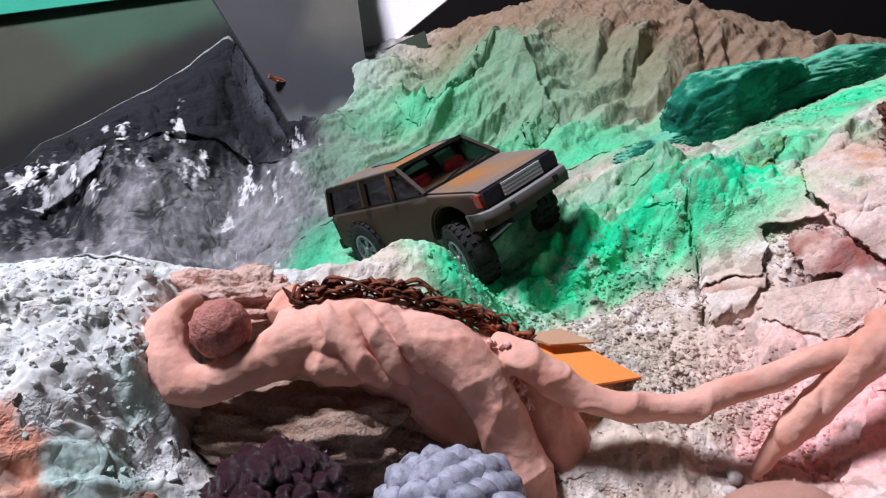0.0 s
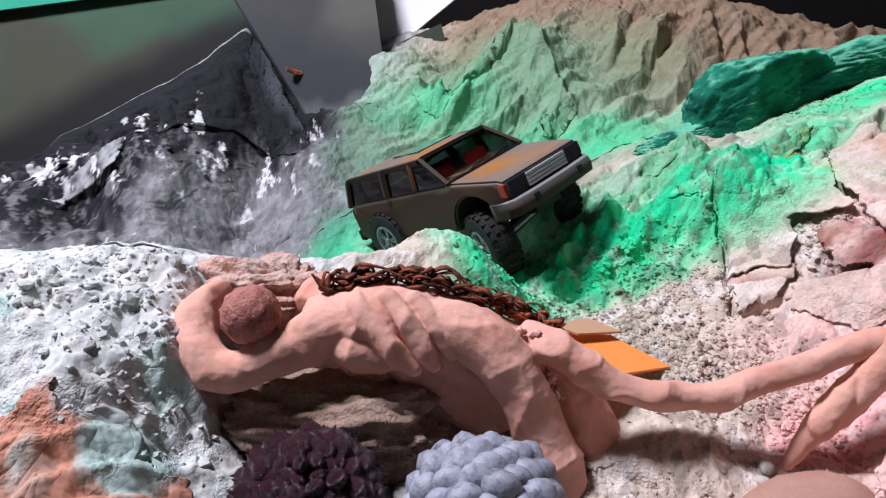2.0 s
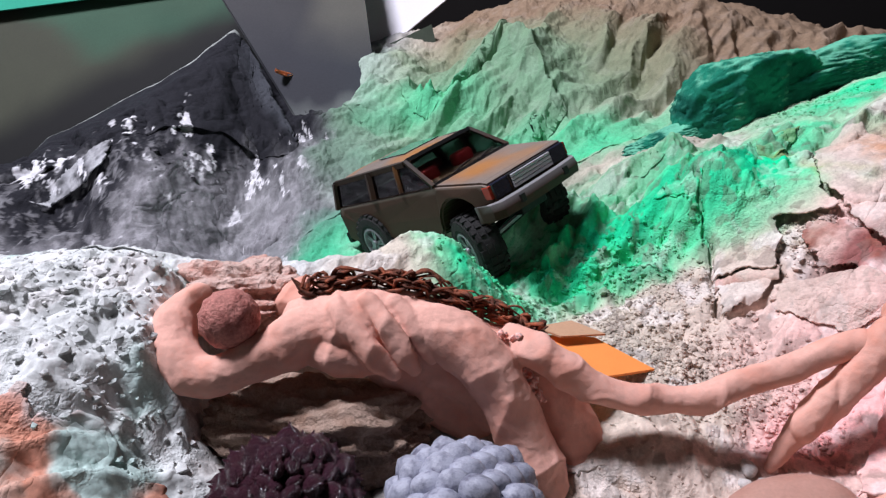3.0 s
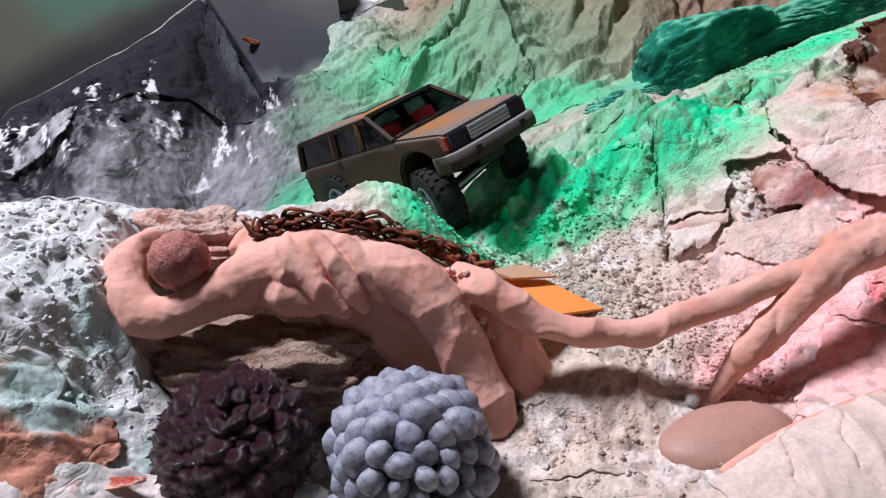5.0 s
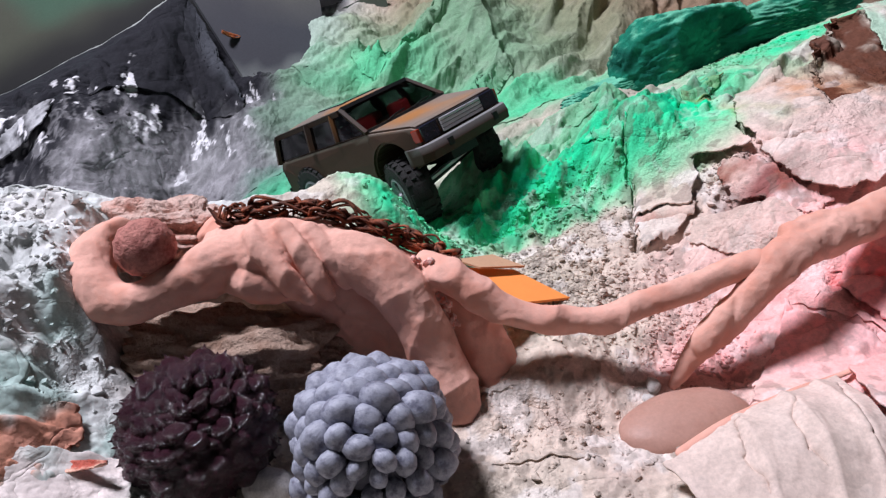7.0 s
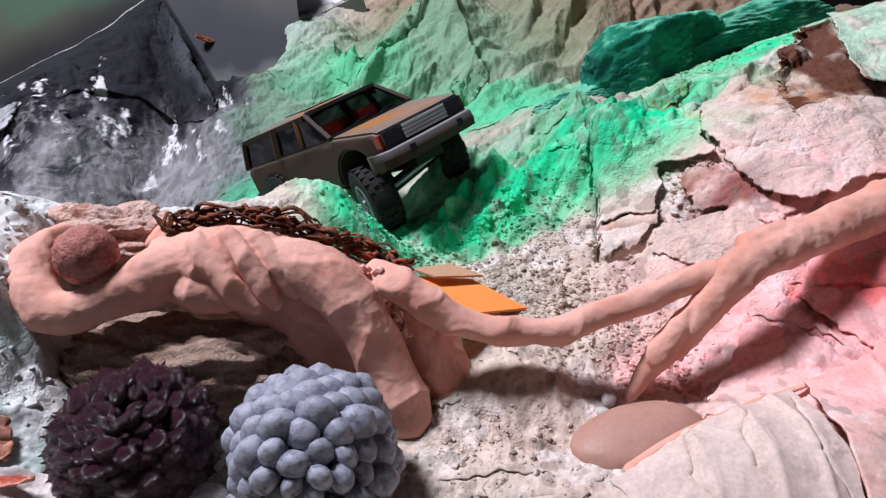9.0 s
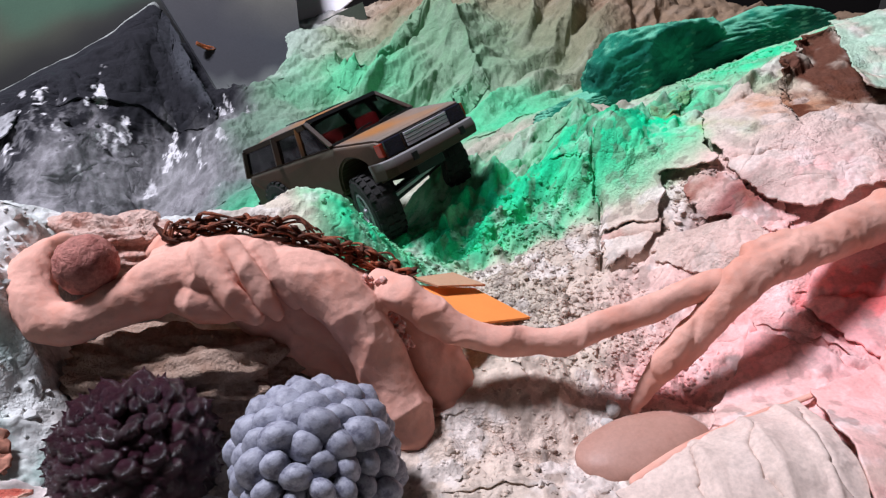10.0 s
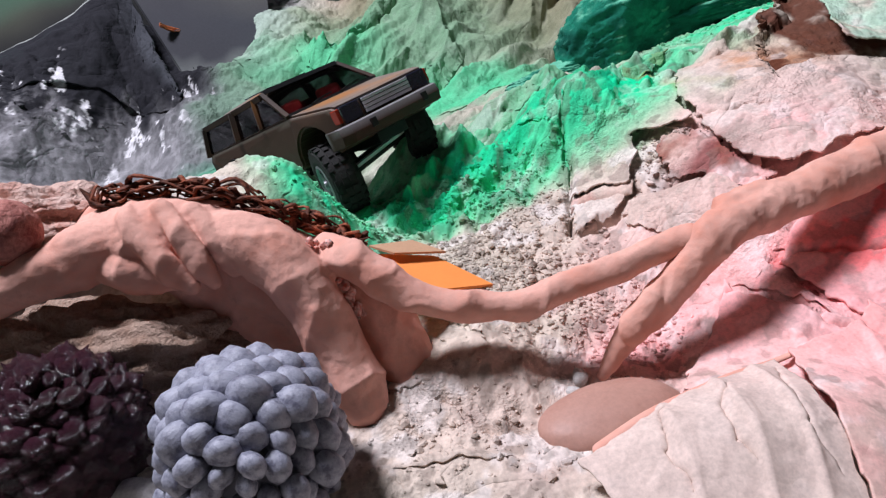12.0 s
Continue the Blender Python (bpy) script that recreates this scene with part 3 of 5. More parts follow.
# ---- dark dusty cloth slope ----
def dark_cloth():
    nu, nv = 260, 150
    u, v = np.meshgrid(np.linspace(0, 1, nu), np.linspace(0, 0.6, nv))
    # the crest climbs to a peak and falls steeply down to the foot of the leaning card
    key = (0, 0.13, 0.28, 0.41, 0.51, 0.70, 0.76, 0.89, 1)
    tx = np.interp(u, key, (-0.75, -0.649, -0.559, -0.474, -0.410, -0.303, -0.276, -0.234, -0.196))
    ty = np.interp(u, key, (0.90, 0.945, 0.985, 1.023, 1.051, 1.120, 1.106, 1.037, 0.990))
    tz = np.interp(u, key, (-0.08, -0.035, 0.036, 0.073, 0.105, 0.170, 0.146, 0.088, 0.048)) + 0.0035 * fractal(u * 10, v * 0, 1.0, 3, 77)
    bx, by = -0.62 + 0.45 * u, 0.74 + 0.20 * u
    tx = tx + 0.004 * fractal(u * 30, v * 6, 1.0, 4, 78, 0.6) * smooth01((u - 0.68) / 0.05)
    x, y = tx * (1 - v) + bx * v, ty * (1 - v) + by * v
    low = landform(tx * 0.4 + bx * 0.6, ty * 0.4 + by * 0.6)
    drop = (v / 0.6) ** 0.9
    z = tz * (1 - drop) + low * drop
    hang = np.clip(v * 3, 0, 1)
    z = z + 0.020 * hang * (creases(x * 1.6 + y, y * 0.35, 13, 71) - 0.6) * (1 - v) + 0.0015 * (creases(x, y, 40, 72) - 0.6) + smooth01((v - 0.06) / 0.15) * (0.008 * crumple(x * 1.3 + y, y * 0.5, 26, 75) + 0.0025 * crumple(x, y, 70, 76))
    z = np.maximum(z, height(x, y) + 0.005 - 0.014 * smooth01((v - 0.48) / 0.12))
    y = y - 0.012 * hang * (creases(x * 1.8 + y, z * 0.6, 15, 73) - 0.6)
    c = np.ones(x.shape + (3,)) * COAL
    c = over(c, np.array(hexlin(74, 76, 82)), smooth01((u - 0.66) / 0.2) * smooth01((0.3 - v) / 0.2) * 0.8)
    c = np.where(v[..., None] > 0.25, paint(x, y) * smooth01((v - 0.25) / 0.2)[..., None] + c * (1 - smooth01((v - 0.25) / 0.2))[..., None], c)
    c = over(c, np.array(hexlin(168, 172, 168)), np.clip((0.010 - v + 0.005 * fractal(x, y, 60, 3, 74)) / 0.004, 0, 1) * 0.8 * smooth01((0.72 - u) / 0.03))
    ob = raw_object("dark_cloth", np.stack([x, y, z], -1).reshape(-1, 3), grid_data(nv, nu), PAINTED, c.reshape(-1, 3))
    sol = ob.modifiers.new("thick", "SOLIDIFY")
    sol.thickness, sol.offset = 0.003, -1
    return tagged(ob, "charcoal black crumpled cloth slope dusted with white powder", "cloth")


dark_cloth()


# ---- clay creature and branch ----
def tube_bm(points, seg=20, sub=8, squash=1.0):
    """A smooth limb through (x, y, z, radius) points."""
    p = np.array(points, float)
    n = len(p)
    out = []
    for i in range(n - 1):
        p0, p1, p2, p3 = p[max(i - 1, 0)], p[i], p[i + 1], p[min(i + 2, n - 1)]
        for k in range(sub):
            t = k / sub
            out.append(0.5 * (2 * p1 + (p2 - p0) * t + (2 * p0 - 5 * p1 + 4 * p2 - p3) * t * t + (3 * p1 - p0 - 3 * p2 + p3) * t**3))
    out.append(p[-1])
    out = np.array(out)
    first, last = out[0].copy(), out[-1].copy()
    d0, d1 = out[0, :3] - out[1, :3], out[-1, :3] - out[-2, :3]
    d0, d1 = d0 / np.linalg.norm(d0), d1 / np.linalg.norm(d1)
    caps0, caps1 = [], []
    for a in (0.97, 0.8, 0.5):
        caps0.append(np.r_[first[:3] + d0 * first[3] * a, first[3] * math.sqrt(1 - a * a)])
        caps1.append(np.r_[last[:3] + d1 * last[3] * a, last[3] * math.sqrt(1 - a * a)])
    out = np.array(caps0 + list(out) + caps1[::-1])
    bm = bmesh.new()
    rings = []
    for i, q in enumerate(out):
        d = Vector(out[min(i + 1, len(out) - 1), :3] - out[max(i - 1, 0), :3]).normalized()
        side = d.cross(Vector((0.1, 0.2, 1))).normalized()
        up = side.cross(d)
        rings.append([bm.verts.new(Vector(q[:3]) + float(q[3]) * (math.cos(a) * side + math.sin(a) * up * squash)) for a in [2 * math.pi * k / seg for k in range(seg)]])
    for a, b in zip(rings, rings[1:]):
        for k in range(seg):
            bm.faces.new((a[k], a[(k + 1) % seg], b[(k + 1) % seg], b[k]))
    bm.faces.new(rings[0][::-1])
    bm.faces.new(rings[-1])
    bmesh.ops.recalc_face_normals(bm, faces=bm.faces[:])
    return bm


def cloud(name, size, depth=3):
    t = bpy.data.textures.new(name, "CLOUDS")
    t.noise_scale, t.noise_depth = size, depth
    return t


def moulded(name, bms, mat, label, category, voxel=0.0018, lumps=0.004, size=0.02, fine=0.0012, wrinkles=0.0024):
    """Limbs pressed together like clay: fused, softened and lumpy."""
    ob = mesh_object(name, joined(bms), mat)
    r = ob.modifiers.new("fuse", "REMESH")
    r.mode, r.voxel_size, r.use_smooth_shade = "VOXEL", voxel, True
    s = ob.modifiers.new("soft", "SMOOTH")
    s.factor, s.iterations = 0.5, 2
    for nm, tex, strength in (("lumps", cloud(name + "_lumps", size, 2), lumps), ("fine", cloud(name + "_fine", size * 0.3, 3), fine)):
        d = ob.modifiers.new(nm, "DISPLACE")
        d.texture, d.strength, d.mid_level, d.texture_coords = tex, strength, 0.5, "LOCAL"
    w = bpy.data.textures.new(name + "_wrinkles", "MUSGRAVE")
    w.musgrave_type, w.noise_scale = "RIDGED_MULTIFRACTAL", 0.035
    d = ob.modifiers.new("wrinkles", "DISPLACE")
    d.texture, d.strength, d.mid_level, d.texture_coords = w, wrinkles, 0.5, "LOCAL"
    return tagged(ob, label, category)


moulded("clay_creature", [
    tube_bm([(-0.030, 0.420, 0.094, 0.022), (-0.049, 0.408, 0.094, 0.021), (-0.066, 0.396, 0.092, 0.0175), (-0.091, 0.382, 0.084, 0.0140), (-0.118, 0.376, 0.079, 0.0145), (-0.137, 0.388, 0.086, 0.0150), (-0.146, 0.410, 0.098, 0.0135), (-0.140, 0.434, 0.102, 0.010)]),
    tube_bm([(-0.045, 0.432, 0.090, 0.019), (-0.075, 0.456, 0.086, 0.018), (-0.100, 0.475, 0.078, 0.016)]),
    tube_bm([(-0.056, 0.412, 0.094, 0.021), (-0.030, 0.411, 0.098, 0.0245), (-0.005, 0.411, 0.099, 0.0235), (0.022, 0.412, 0.096, 0.019), (0.046, 0.413, 0.090, 0.014), (0.072, 0.412, 0.082, 0.012)], squash=0.92),
    tube_bm([(-0.052, 0.397, 0.089, 0.012), (-0.036, 0.391, 0.085, 0.0120), (-0.018, 0.391, 0.083, 0.0105), (0.000, 0.396, 0.080, 0.007)]),
    tube_bm([(-0.036, 0.402, 0.114, 0.007), (-0.024, 0.390, 0.106, 0.0085), (-0.012, 0.382, 0.093, 0.0080), (0.001, 0.379, 0.081, 0.0045)]),
    tube_bm([(-0.016, 0.402, 0.119, 0.006), (-0.003, 0.390, 0.110, 0.0065), (0.007, 0.382, 0.096, 0.0060), (0.015, 0.380, 0.083, 0.0035)]),
    tube_bm([(0.002, 0.404, 0.116, 0.006), (0.014, 0.394, 0.106, 0.0068), (0.022, 0.388, 0.094, 0.0055), (0.026, 0.387, 0.086, 0.0030)]),
    tube_bm([(0.010, 0.408, 0.103, 0.013), (0.030, 0.399, 0.100, 0.0165), (0.050, 0.391, 0.091, 0.0185), (0.066, 0.383, 0.075, 0.0180), (0.082, 0.372, 0.047, 0.0180), (0.094, 0.361, 0.025, 0.0175), (0.101, 0.354, 0.013, 0.0145)]),
    tube_bm([(0.086, 0.418, 0.080, 0.013), (0.100, 0.409, 0.060, 0.0175), (0.115, 0.398, 0.034, 0.0190), (0.126, 0.388, 0.013, 0.0185), (0.130, 0.382, 0.006, 0.0165)]),
    tube_bm([(0.080, 0.402, 0.088, 0.0120), (0.092, 0.392, 0.089, 0.0122), (0.106, 0.385, 0.083, 0.0112), (0.133, 0.378, 0.070, 0.0100), (0.155, 0.376, 0.065, 0.0094), (0.176, 0.377, 0.063, 0.0082), (0.201, 0.378, 0.065, 0.0094), (0.238, 0.383, 0.077, 0.0082), (0.275, 0.388, 0.090, 0.0084), (0.300, 0.390, 0.099, 0.0092)]),
    tube_bm([(-0.020, 0.412, 0.088, 0.018), (-0.004, 0.413, 0.070, 0.020), (0.014, 0.414, 0.050, 0.021), (0.036, 0.415, 0.030, 0.022), (0.056, 0.414, 0.018, 0.019)]),
    tube_bm([(0.005, 0.415, 0.085, 0.016), (0.030, 0.412, 0.068, 0.021), (0.054, 0.412, 0.048, 0.020), (0.066, 0.408, 0.028, 0.017)]),
], CLAY, "crouching pink clay creature with bent limbs and long tail", "sculpture", voxel=0.0014, lumps=0.0020, size=0.018, fine=0.0009, wrinkles=0.0025)

moulded("clay_branch", [
    tube_bm([(0.246, 0.366, 0.016, 0.004), (0.262, 0.370, 0.045, 0.0080), (0.282, 0.376, 0.068, 0.0108), (0.299, 0.382, 0.089, 0.0128), (0.317, 0.390, 0.104, 0.0130), (0.354, 0.405, 0.114, 0.0135), (0.395, 0.420, 0.122, 0.0142), (0.445, 0.44, 0.134, 0.0160), (0.52, 0.47, 0.150, 0.0165)]),
    tube_bm([(0.262, 0.365, 0.052, 0.0085), (0.273, 0.371, 0.070, 0.006), (0.279, 0.375, 0.082, 0.002)]),
    tube_bm([(0.325, 0.402, 0.112, 0.0110), (0.345, 0.408, 0.118, 0.009)]),
], CLAY, "thick pink clay branch leaning from the ground", "branch", voxel=0.0014, lumps=0.0035, size=0.02, wrinkles=0.0026)


def lump(name, centre, radii, mat, label, category, turn=0.0, tilt=0.0, amount=0.15, scale=2.0, seed=0, level=4, flat=0.0):
    bm = bmesh.new()
    bmesh.ops.create_icosphere(bm, subdivisions=level, radius=1)
    off = Vector((seed * 3.1, seed * 1.7, seed * 2.3))
    for v in bm.verts:
        d = v.co.normalized()
        v.co = d * (1 + amount * noise.fractal(d * scale + off, 0.8, 2.0, 4))
        if flat and v.co.z > 0:
            v.co.z *= 1 - flat * abs(v.co.z)
    rot = Euler((0, radians(tilt), radians(turn))).to_matrix().to_4x4()
    bmesh.ops.transform(bm, matrix=rot @ Matrix.Diagonal((*radii, 1)), verts=bm.verts[:])
    ob = mesh_object(name, bm, mat)
    ob.location = centre
    return tagged(ob, label, category)


lump("round_nut", (-0.1030, 0.394, 0.1105), (0.0192, 0.0192, 0.0192), BALL, "rough red-brown round nut held in the clay arm", "nut", amount=0.06, scale=4)


def layered_rock(name, centre, radii, label, mat=None, shift=0.0, rough=0.22):
    bm = bmesh.new()
    bmesh.ops.create_icosphere(bm, subdivisions=6, radius=1)
    for v in bm.verts:
        d = v.co.normalized()
        q = 1 + rough * noise.fractal(d * 1.8 + Vector((4 + shift, 2, 1)), 0.8, 2.0, 4)
        layer = noise.noise(Vector((d.x * 1.2, d.y * 1.2, d.z * 7.5 + 0.8 * noise.noise(d * 2.5))))
        v.co = d * (q + 0.10 * math.copysign(abs(layer) ** 0.6, layer))
        v.co.x, v.co.y, v.co.z = v.co.x * radii[0], v.co.y * radii[1], v.co.z * radii[2]
    ob = mesh_object(name, bm, mat or ROCK)
    ob.location = centre
    return tagged(ob, label, "rock")


layered_rock("layered_rock", (-0.052, 0.384, 0.022), (0.084, 0.036, 0.042), "layered brown rock under the clay body")
# a rock form stands in for the crumpled pink cloth behind the head
layered_rock("broken_rock", (-0.120, 0.468, 0.083), (0.056, 0.032, 0.027), "pale pink crumpled cloth behind the clay head, shaped as rock",
             material("pale_pink_cloth", hexlin(218, 186, 174), vary=0.25, scale=50, fine=350, bump=0.9, depth=0.004, tint=hexlin(190, 140, 126)), 3.0, 0.3)
lump("smooth_pebble", (0.242, 0.327, 0.018), (0.0435, 0.025, 0.0150), PEBBLE, "smooth oval brown river pebble", "pebble", turn=12, tilt=-8, amount=0.05, scale=1.0, seed=3, flat=0.15)
lump("white_stone", (-0.012, 0.285, 0.010), (0.016, 0.012, 0.012), STONE, "small smooth white stone", "stone", amount=0.08, seed=9)


# ---- garland of dry leaf skeletons along the back ----
def garland():
    rng = random.Random(4)
    path = [(-0.062, 0.418, 0.120), (-0.036, 0.419, 0.122), (-0.007, 0.420, 0.123), (0.019, 0.421, 0.118), (0.050, 0.421, 0.107), (0.077, 0.418, 0.095), (0.098, 0.416, 0.086)]
    bms = []
    for k in range(170):
        u = rng.random() * (len(path) - 1.01)
        i = int(u)
        a = Vector(path[i]).lerp(Vector(path[i + 1]), u - i)
        b_u = min(u + 0.25 + rng.random() * 0.5, len(path) - 1.001)
        b = Vector(path[int(b_u)]).lerp(Vector(path[int(b_u) + 1]), b_u - int(b_u))
        j = lambda s: Vector((rng.uniform(-s, s), rng.uniform(-s, s), rng.uniform(-s * 0.6, s)))
        a, b = a + j(0.0065), b + j(0.0065)
        m = (a + b) / 2 + j(0.007)
        r = rng.uniform(0.0008, 0.0022)
        bms.append(tube_bm([(*a, r), (*m, r * 1.3), (*b, r * 0.6)], seg=6, sub=4, squash=0.5))
    bms.append(tube_bm([(-0.066, 0.418, 0.126, 0.002), (-0.058, 0.418, 0.117, 0.007), (-0.045, 0.418, 0.114, 0.004)], seg=8, sub=4, squash=0.4))
    return tagged(mesh_object("dry_vine", joined(bms), BARK), "tangled dry brown vine lying over the clay back", "vine")


garland()


# ---- torn sheets of painted cloth lying over the slope ----
def sheet(name, corners, lift, label, tint=None, amount=0.0, rise=(0, 0, 0, 0), n=90, ragged=0.004, seed=0, folds=(), flat=False, patch=0.75):
    """A cloth piece over the ground between four corners; rise lifts it more at each corner."""
    a, b, c, d = (np.array(q) for q in corners)
    s, t = np.meshgrid(np.linspace(0, 1, n), np.linspace(0, 1, n))
    p = ((a[:, None, None] * (1 - s) + b[:, None, None] * s) * (1 - t) + (d[:, None, None] * (1 - s) + c[:, None, None] * s) * t)
    x = p[0] + ragged * fractal(p[0], p[1], 60, 3, seed) * (np.abs(2 * s - 1) ** 6 + np.abs(2 * t - 1) ** 6)
    y = p[1] + ragged * fractal(p[0], p[1], 60, 3, seed + 9) * (np.abs(2 * s - 1) ** 6 + np.abs(2 * t - 1) ** 6)
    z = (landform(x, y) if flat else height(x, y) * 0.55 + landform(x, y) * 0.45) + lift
    z = z + (rise[0] * (1 - s) * (1 - t) + rise[1] * s * (1 - t) + rise[2] * s * t + rise[3] * (1 - s) * t)
    z = z + (0.0012 if flat else 0.004) * (creases(x, y, 24, seed + 3) - 0.6) + 0.0012 * (creases(x, y, 60, seed + 6) - 0.6)
    for f in folds:
        z = z + fold(x, y, *f)
    z = np.maximum(z, height(x, y) + 0.0015) - 0.9 * torn(x, y)
    col = paint(x, y)
    if tint is not None:
        col = over(col, np.array(tint), amount * smooth01(patch + (0.5 if patch > 0.6 else 1.2) * fractal(x, y, 20 if patch > 0.6 else 34, 4, seed + 4)))
    ob = raw_object(name, np.stack([x, y, z], -1).reshape(-1, 3), grid_data(n, n), STIFF if flat else PAINTED, col.reshape(-1, 3))
    sol = ob.modifiers.new("thick", "SOLIDIFY")
    sol.thickness, sol.offset = 0.0018, 1
    return tagged(ob, label, "cloth", group="torn cloth pieces")


PALE_GREY = hexlin(222, 214, 208)
sheet("cloth_piece", ((0.335, 0.404), (0.280, 0.330), (0.375, 0.300), (0.405, 0.338)), 0.005, "pink-stained cloth piece with a dark torn edge", PINK, 0.6, flat=True, rise=(0.004, 0, 0, 0.004), seed=140)
sheet("cloth_piece", ((0.212, 0.280), (0.262, 0.160), (0.326, 0.195), (0.333, 0.331)), 0.012, "stiff cream cloth piece with thin folds and a rolled edge", hexlin(212, 190, 180), 0.9, patch=0.85, rise=(0.002, 0, 0, 0.002), seed=150, n=170, flat=True, ragged=0.002,
      folds=((0.310, 0.200, 0.314, 0.328, 0.006, 0.0040), (0.290, 0.195, 0.288, 0.318, 0.006, 0.0040), (0.262, 0.190, 0.256, 0.300, 0.006, 0.0035)))
sheet("cloth_piece", ((0.336, 0.332), (0.329, 0.195), (0.470, 0.240), (0.400, 0.352)), 0.014, "stiff pink-stained cloth piece beside the cream one", hexlin(250, 176, 172), 0.85, rise=(0.003, 0, 0, 0.003), seed=155, n=110, flat=True, ragged=0.003,
      folds=((0.376, 0.25, 0.384, 0.345, 0.007, 0.0035),))
sheet("cloth_piece", ((0.365, 0.415), (0.400, 0.352), (0.520, 0.400), (0.480, 0.450)), 0.005, "pink and red sprayed cloth piece", PINK, 0.3, flat=True, rise=(0.0, 0.0, 0.026, 0.026), seed=160)
def resample(way, n):
    p = np.array(way, float)
    d = np.r_[0, np.cumsum(np.hypot(*np.diff(p, axis=0).T))]
    t = np.linspace(0, d[-1], n)
    return np.stack([np.interp(t, d, p[:, 0]), np.interp(t, d, p[:, 1])], -1)


def flap(label, bottom, right, top, left, lift, tint=None, amount=0.0, patch=0.75, curl=(0, 0, 0, 0), bulge=0.0, n=120, seed=0, ragged=0.0018):
    """A torn piece of stiff cloth between four drawn edges; curl lifts each edge (bottom, right, top, left)."""
    s, t = np.meshgrid(np.linspace(0, 1, n), np.linspace(0, 1, n))
    b, r, c, l = (resample(q, n) for q in (bottom, right, top, left))
    s3, t3 = s[..., None], t[..., None]
    p = (1 - t3) * b[None] + t3 * c[None] + (1 - s3) * l[:, None] + s3 * r[:, None]
    p = p - ((1 - s3) * (1 - t3) * b[0] + s3 * (1 - t3) * b[-1] + (1 - s3) * t3 * c[0] + s3 * t3 * c[-1])
    rim = np.maximum(np.abs(2 * s - 1), np.abs(2 * t - 1)) ** 8
    x = p[..., 0] + ragged * fractal(p[..., 0], p[..., 1], 90, 4, seed, 0.65) * rim
    y = p[..., 1] + ragged * fractal(p[..., 0], p[..., 1], 90, 4, seed + 9, 0.65) * rim
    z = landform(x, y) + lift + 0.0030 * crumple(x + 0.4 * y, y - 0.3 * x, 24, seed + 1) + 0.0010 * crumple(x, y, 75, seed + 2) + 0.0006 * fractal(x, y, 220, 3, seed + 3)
    for edge, k in zip((t, 1 - s, 1 - t, s), curl):
        z = z + k * np.exp(-edge / 0.12)
    z = z + bulge * np.sin(np.pi * s) * np.sin(np.pi * t)
    z = np.maximum(z, np.minimum(height(x, y) + 0.0015, z + 0.012)) - 0.9 * torn(x, y)
    col = paint(x, y)
    if tint is not None:
        col = over(col, np.array(tint), amount * smooth01(patch + 0.8 * fractal(x, y, 40, 4, seed + 4)))
    ob = raw_object("cloth_piece", np.stack([x, y, z], -1).reshape(-1, 3), grid_data(n, n), PAINTED, col.reshape(-1, 3))
    sol = ob.modifiers.new("thick", "SOLIDIFY")
    sol.thickness, sol.offset = 0.0014, 1
    return tagged(ob, label, "cloth", group="torn cloth pieces")


DULL_RED, RUST_BROWN = hexlin(150, 78, 62), hexlin(92, 48, 32)
flap("torn cloth piece sprayed green at its upper end", ((0.259, 0.526), (0.283, 0.523), (0.301, 0.514), (0.308, 0.534), (0.309, 0.556), (0.328, 0.544), (0.351, 0.537)),
     ((0.351, 0.537), (0.347, 0.565), (0.366, 0.622)), ((0.263, 0.613), (0.316, 0.640), (0.366, 0.622)), ((0.259, 0.526), (0.262, 0.554), (0.263, 0.582), (0.263, 0.613)),
     0.008, curl=(0.002, 0, 0, 0.001), n=150, seed=110)
flap("small pale cloth piece beside the gravel", ((0.257, 0.496), (0.273, 0.499), (0.286, 0.498)), ((0.286, 0.498), (0.301, 0.512)), ((0.259, 0.524), (0.283, 0.521), (0.301, 0.512)),
     ((0.257, 0.496), (0.259, 0.524)), 0.003, PALE_GREY, 0.4, n=70, seed=115)
flap("broad pale cloth piece with a pink blush", ((0.386, 0.464), (0.410, 0.461), (0.436, 0.468), (0.500, 0.480)), ((0.500, 0.480), (0.530, 0.560)),
     ((0.366, 0.622), (0.404, 0.640), (0.418, 0.600), (0.416, 0.552), (0.469, 0.566), (0.530, 0.560)),
     ((0.386, 0.464), (0.372, 0.476), (0.364, 0.487), (0.358, 0.504), (0.353, 0.523), (0.355, 0.537), (0.347, 0.565), (0.366, 0.622)),
     0.009, hexlin(214, 194, 184), 0.6, curl=(0.002, 0, 0, 0.002), n=170, seed=120)
flap("grey-beige wrinkled cloth piece among gravel", ((0.290, 0.487), (0.307, 0.464), (0.330, 0.449), (0.352, 0.446)), ((0.352, 0.446), (0.365, 0.458)),
     ((0.300, 0.504), (0.322, 0.493), (0.339, 0.490), (0.354, 0.480), (0.365, 0.458)), ((0.290, 0.487), (0.300, 0.504)), 0.004, hexlin(204, 184, 172), 0.6, bulge=0.006, curl=(-0.003, 0, 0, 0), n=110, seed=130)
flap("dull red-brown folded cloth in the torn hollow", ((0.321, 0.519), (0.339, 0.493), (0.355, 0.479), (0.369, 0.456)), ((0.369, 0.456), (0.388, 0.466)),
     ((0.329, 0.537), (0.354, 0.526), (0.366, 0.489), (0.388, 0.466)), ((0.321, 0.519), (0.329, 0.537)), 0.001, DULL_RED, 0.8, patch=0.45, n=110, seed=180, ragged=0.005)
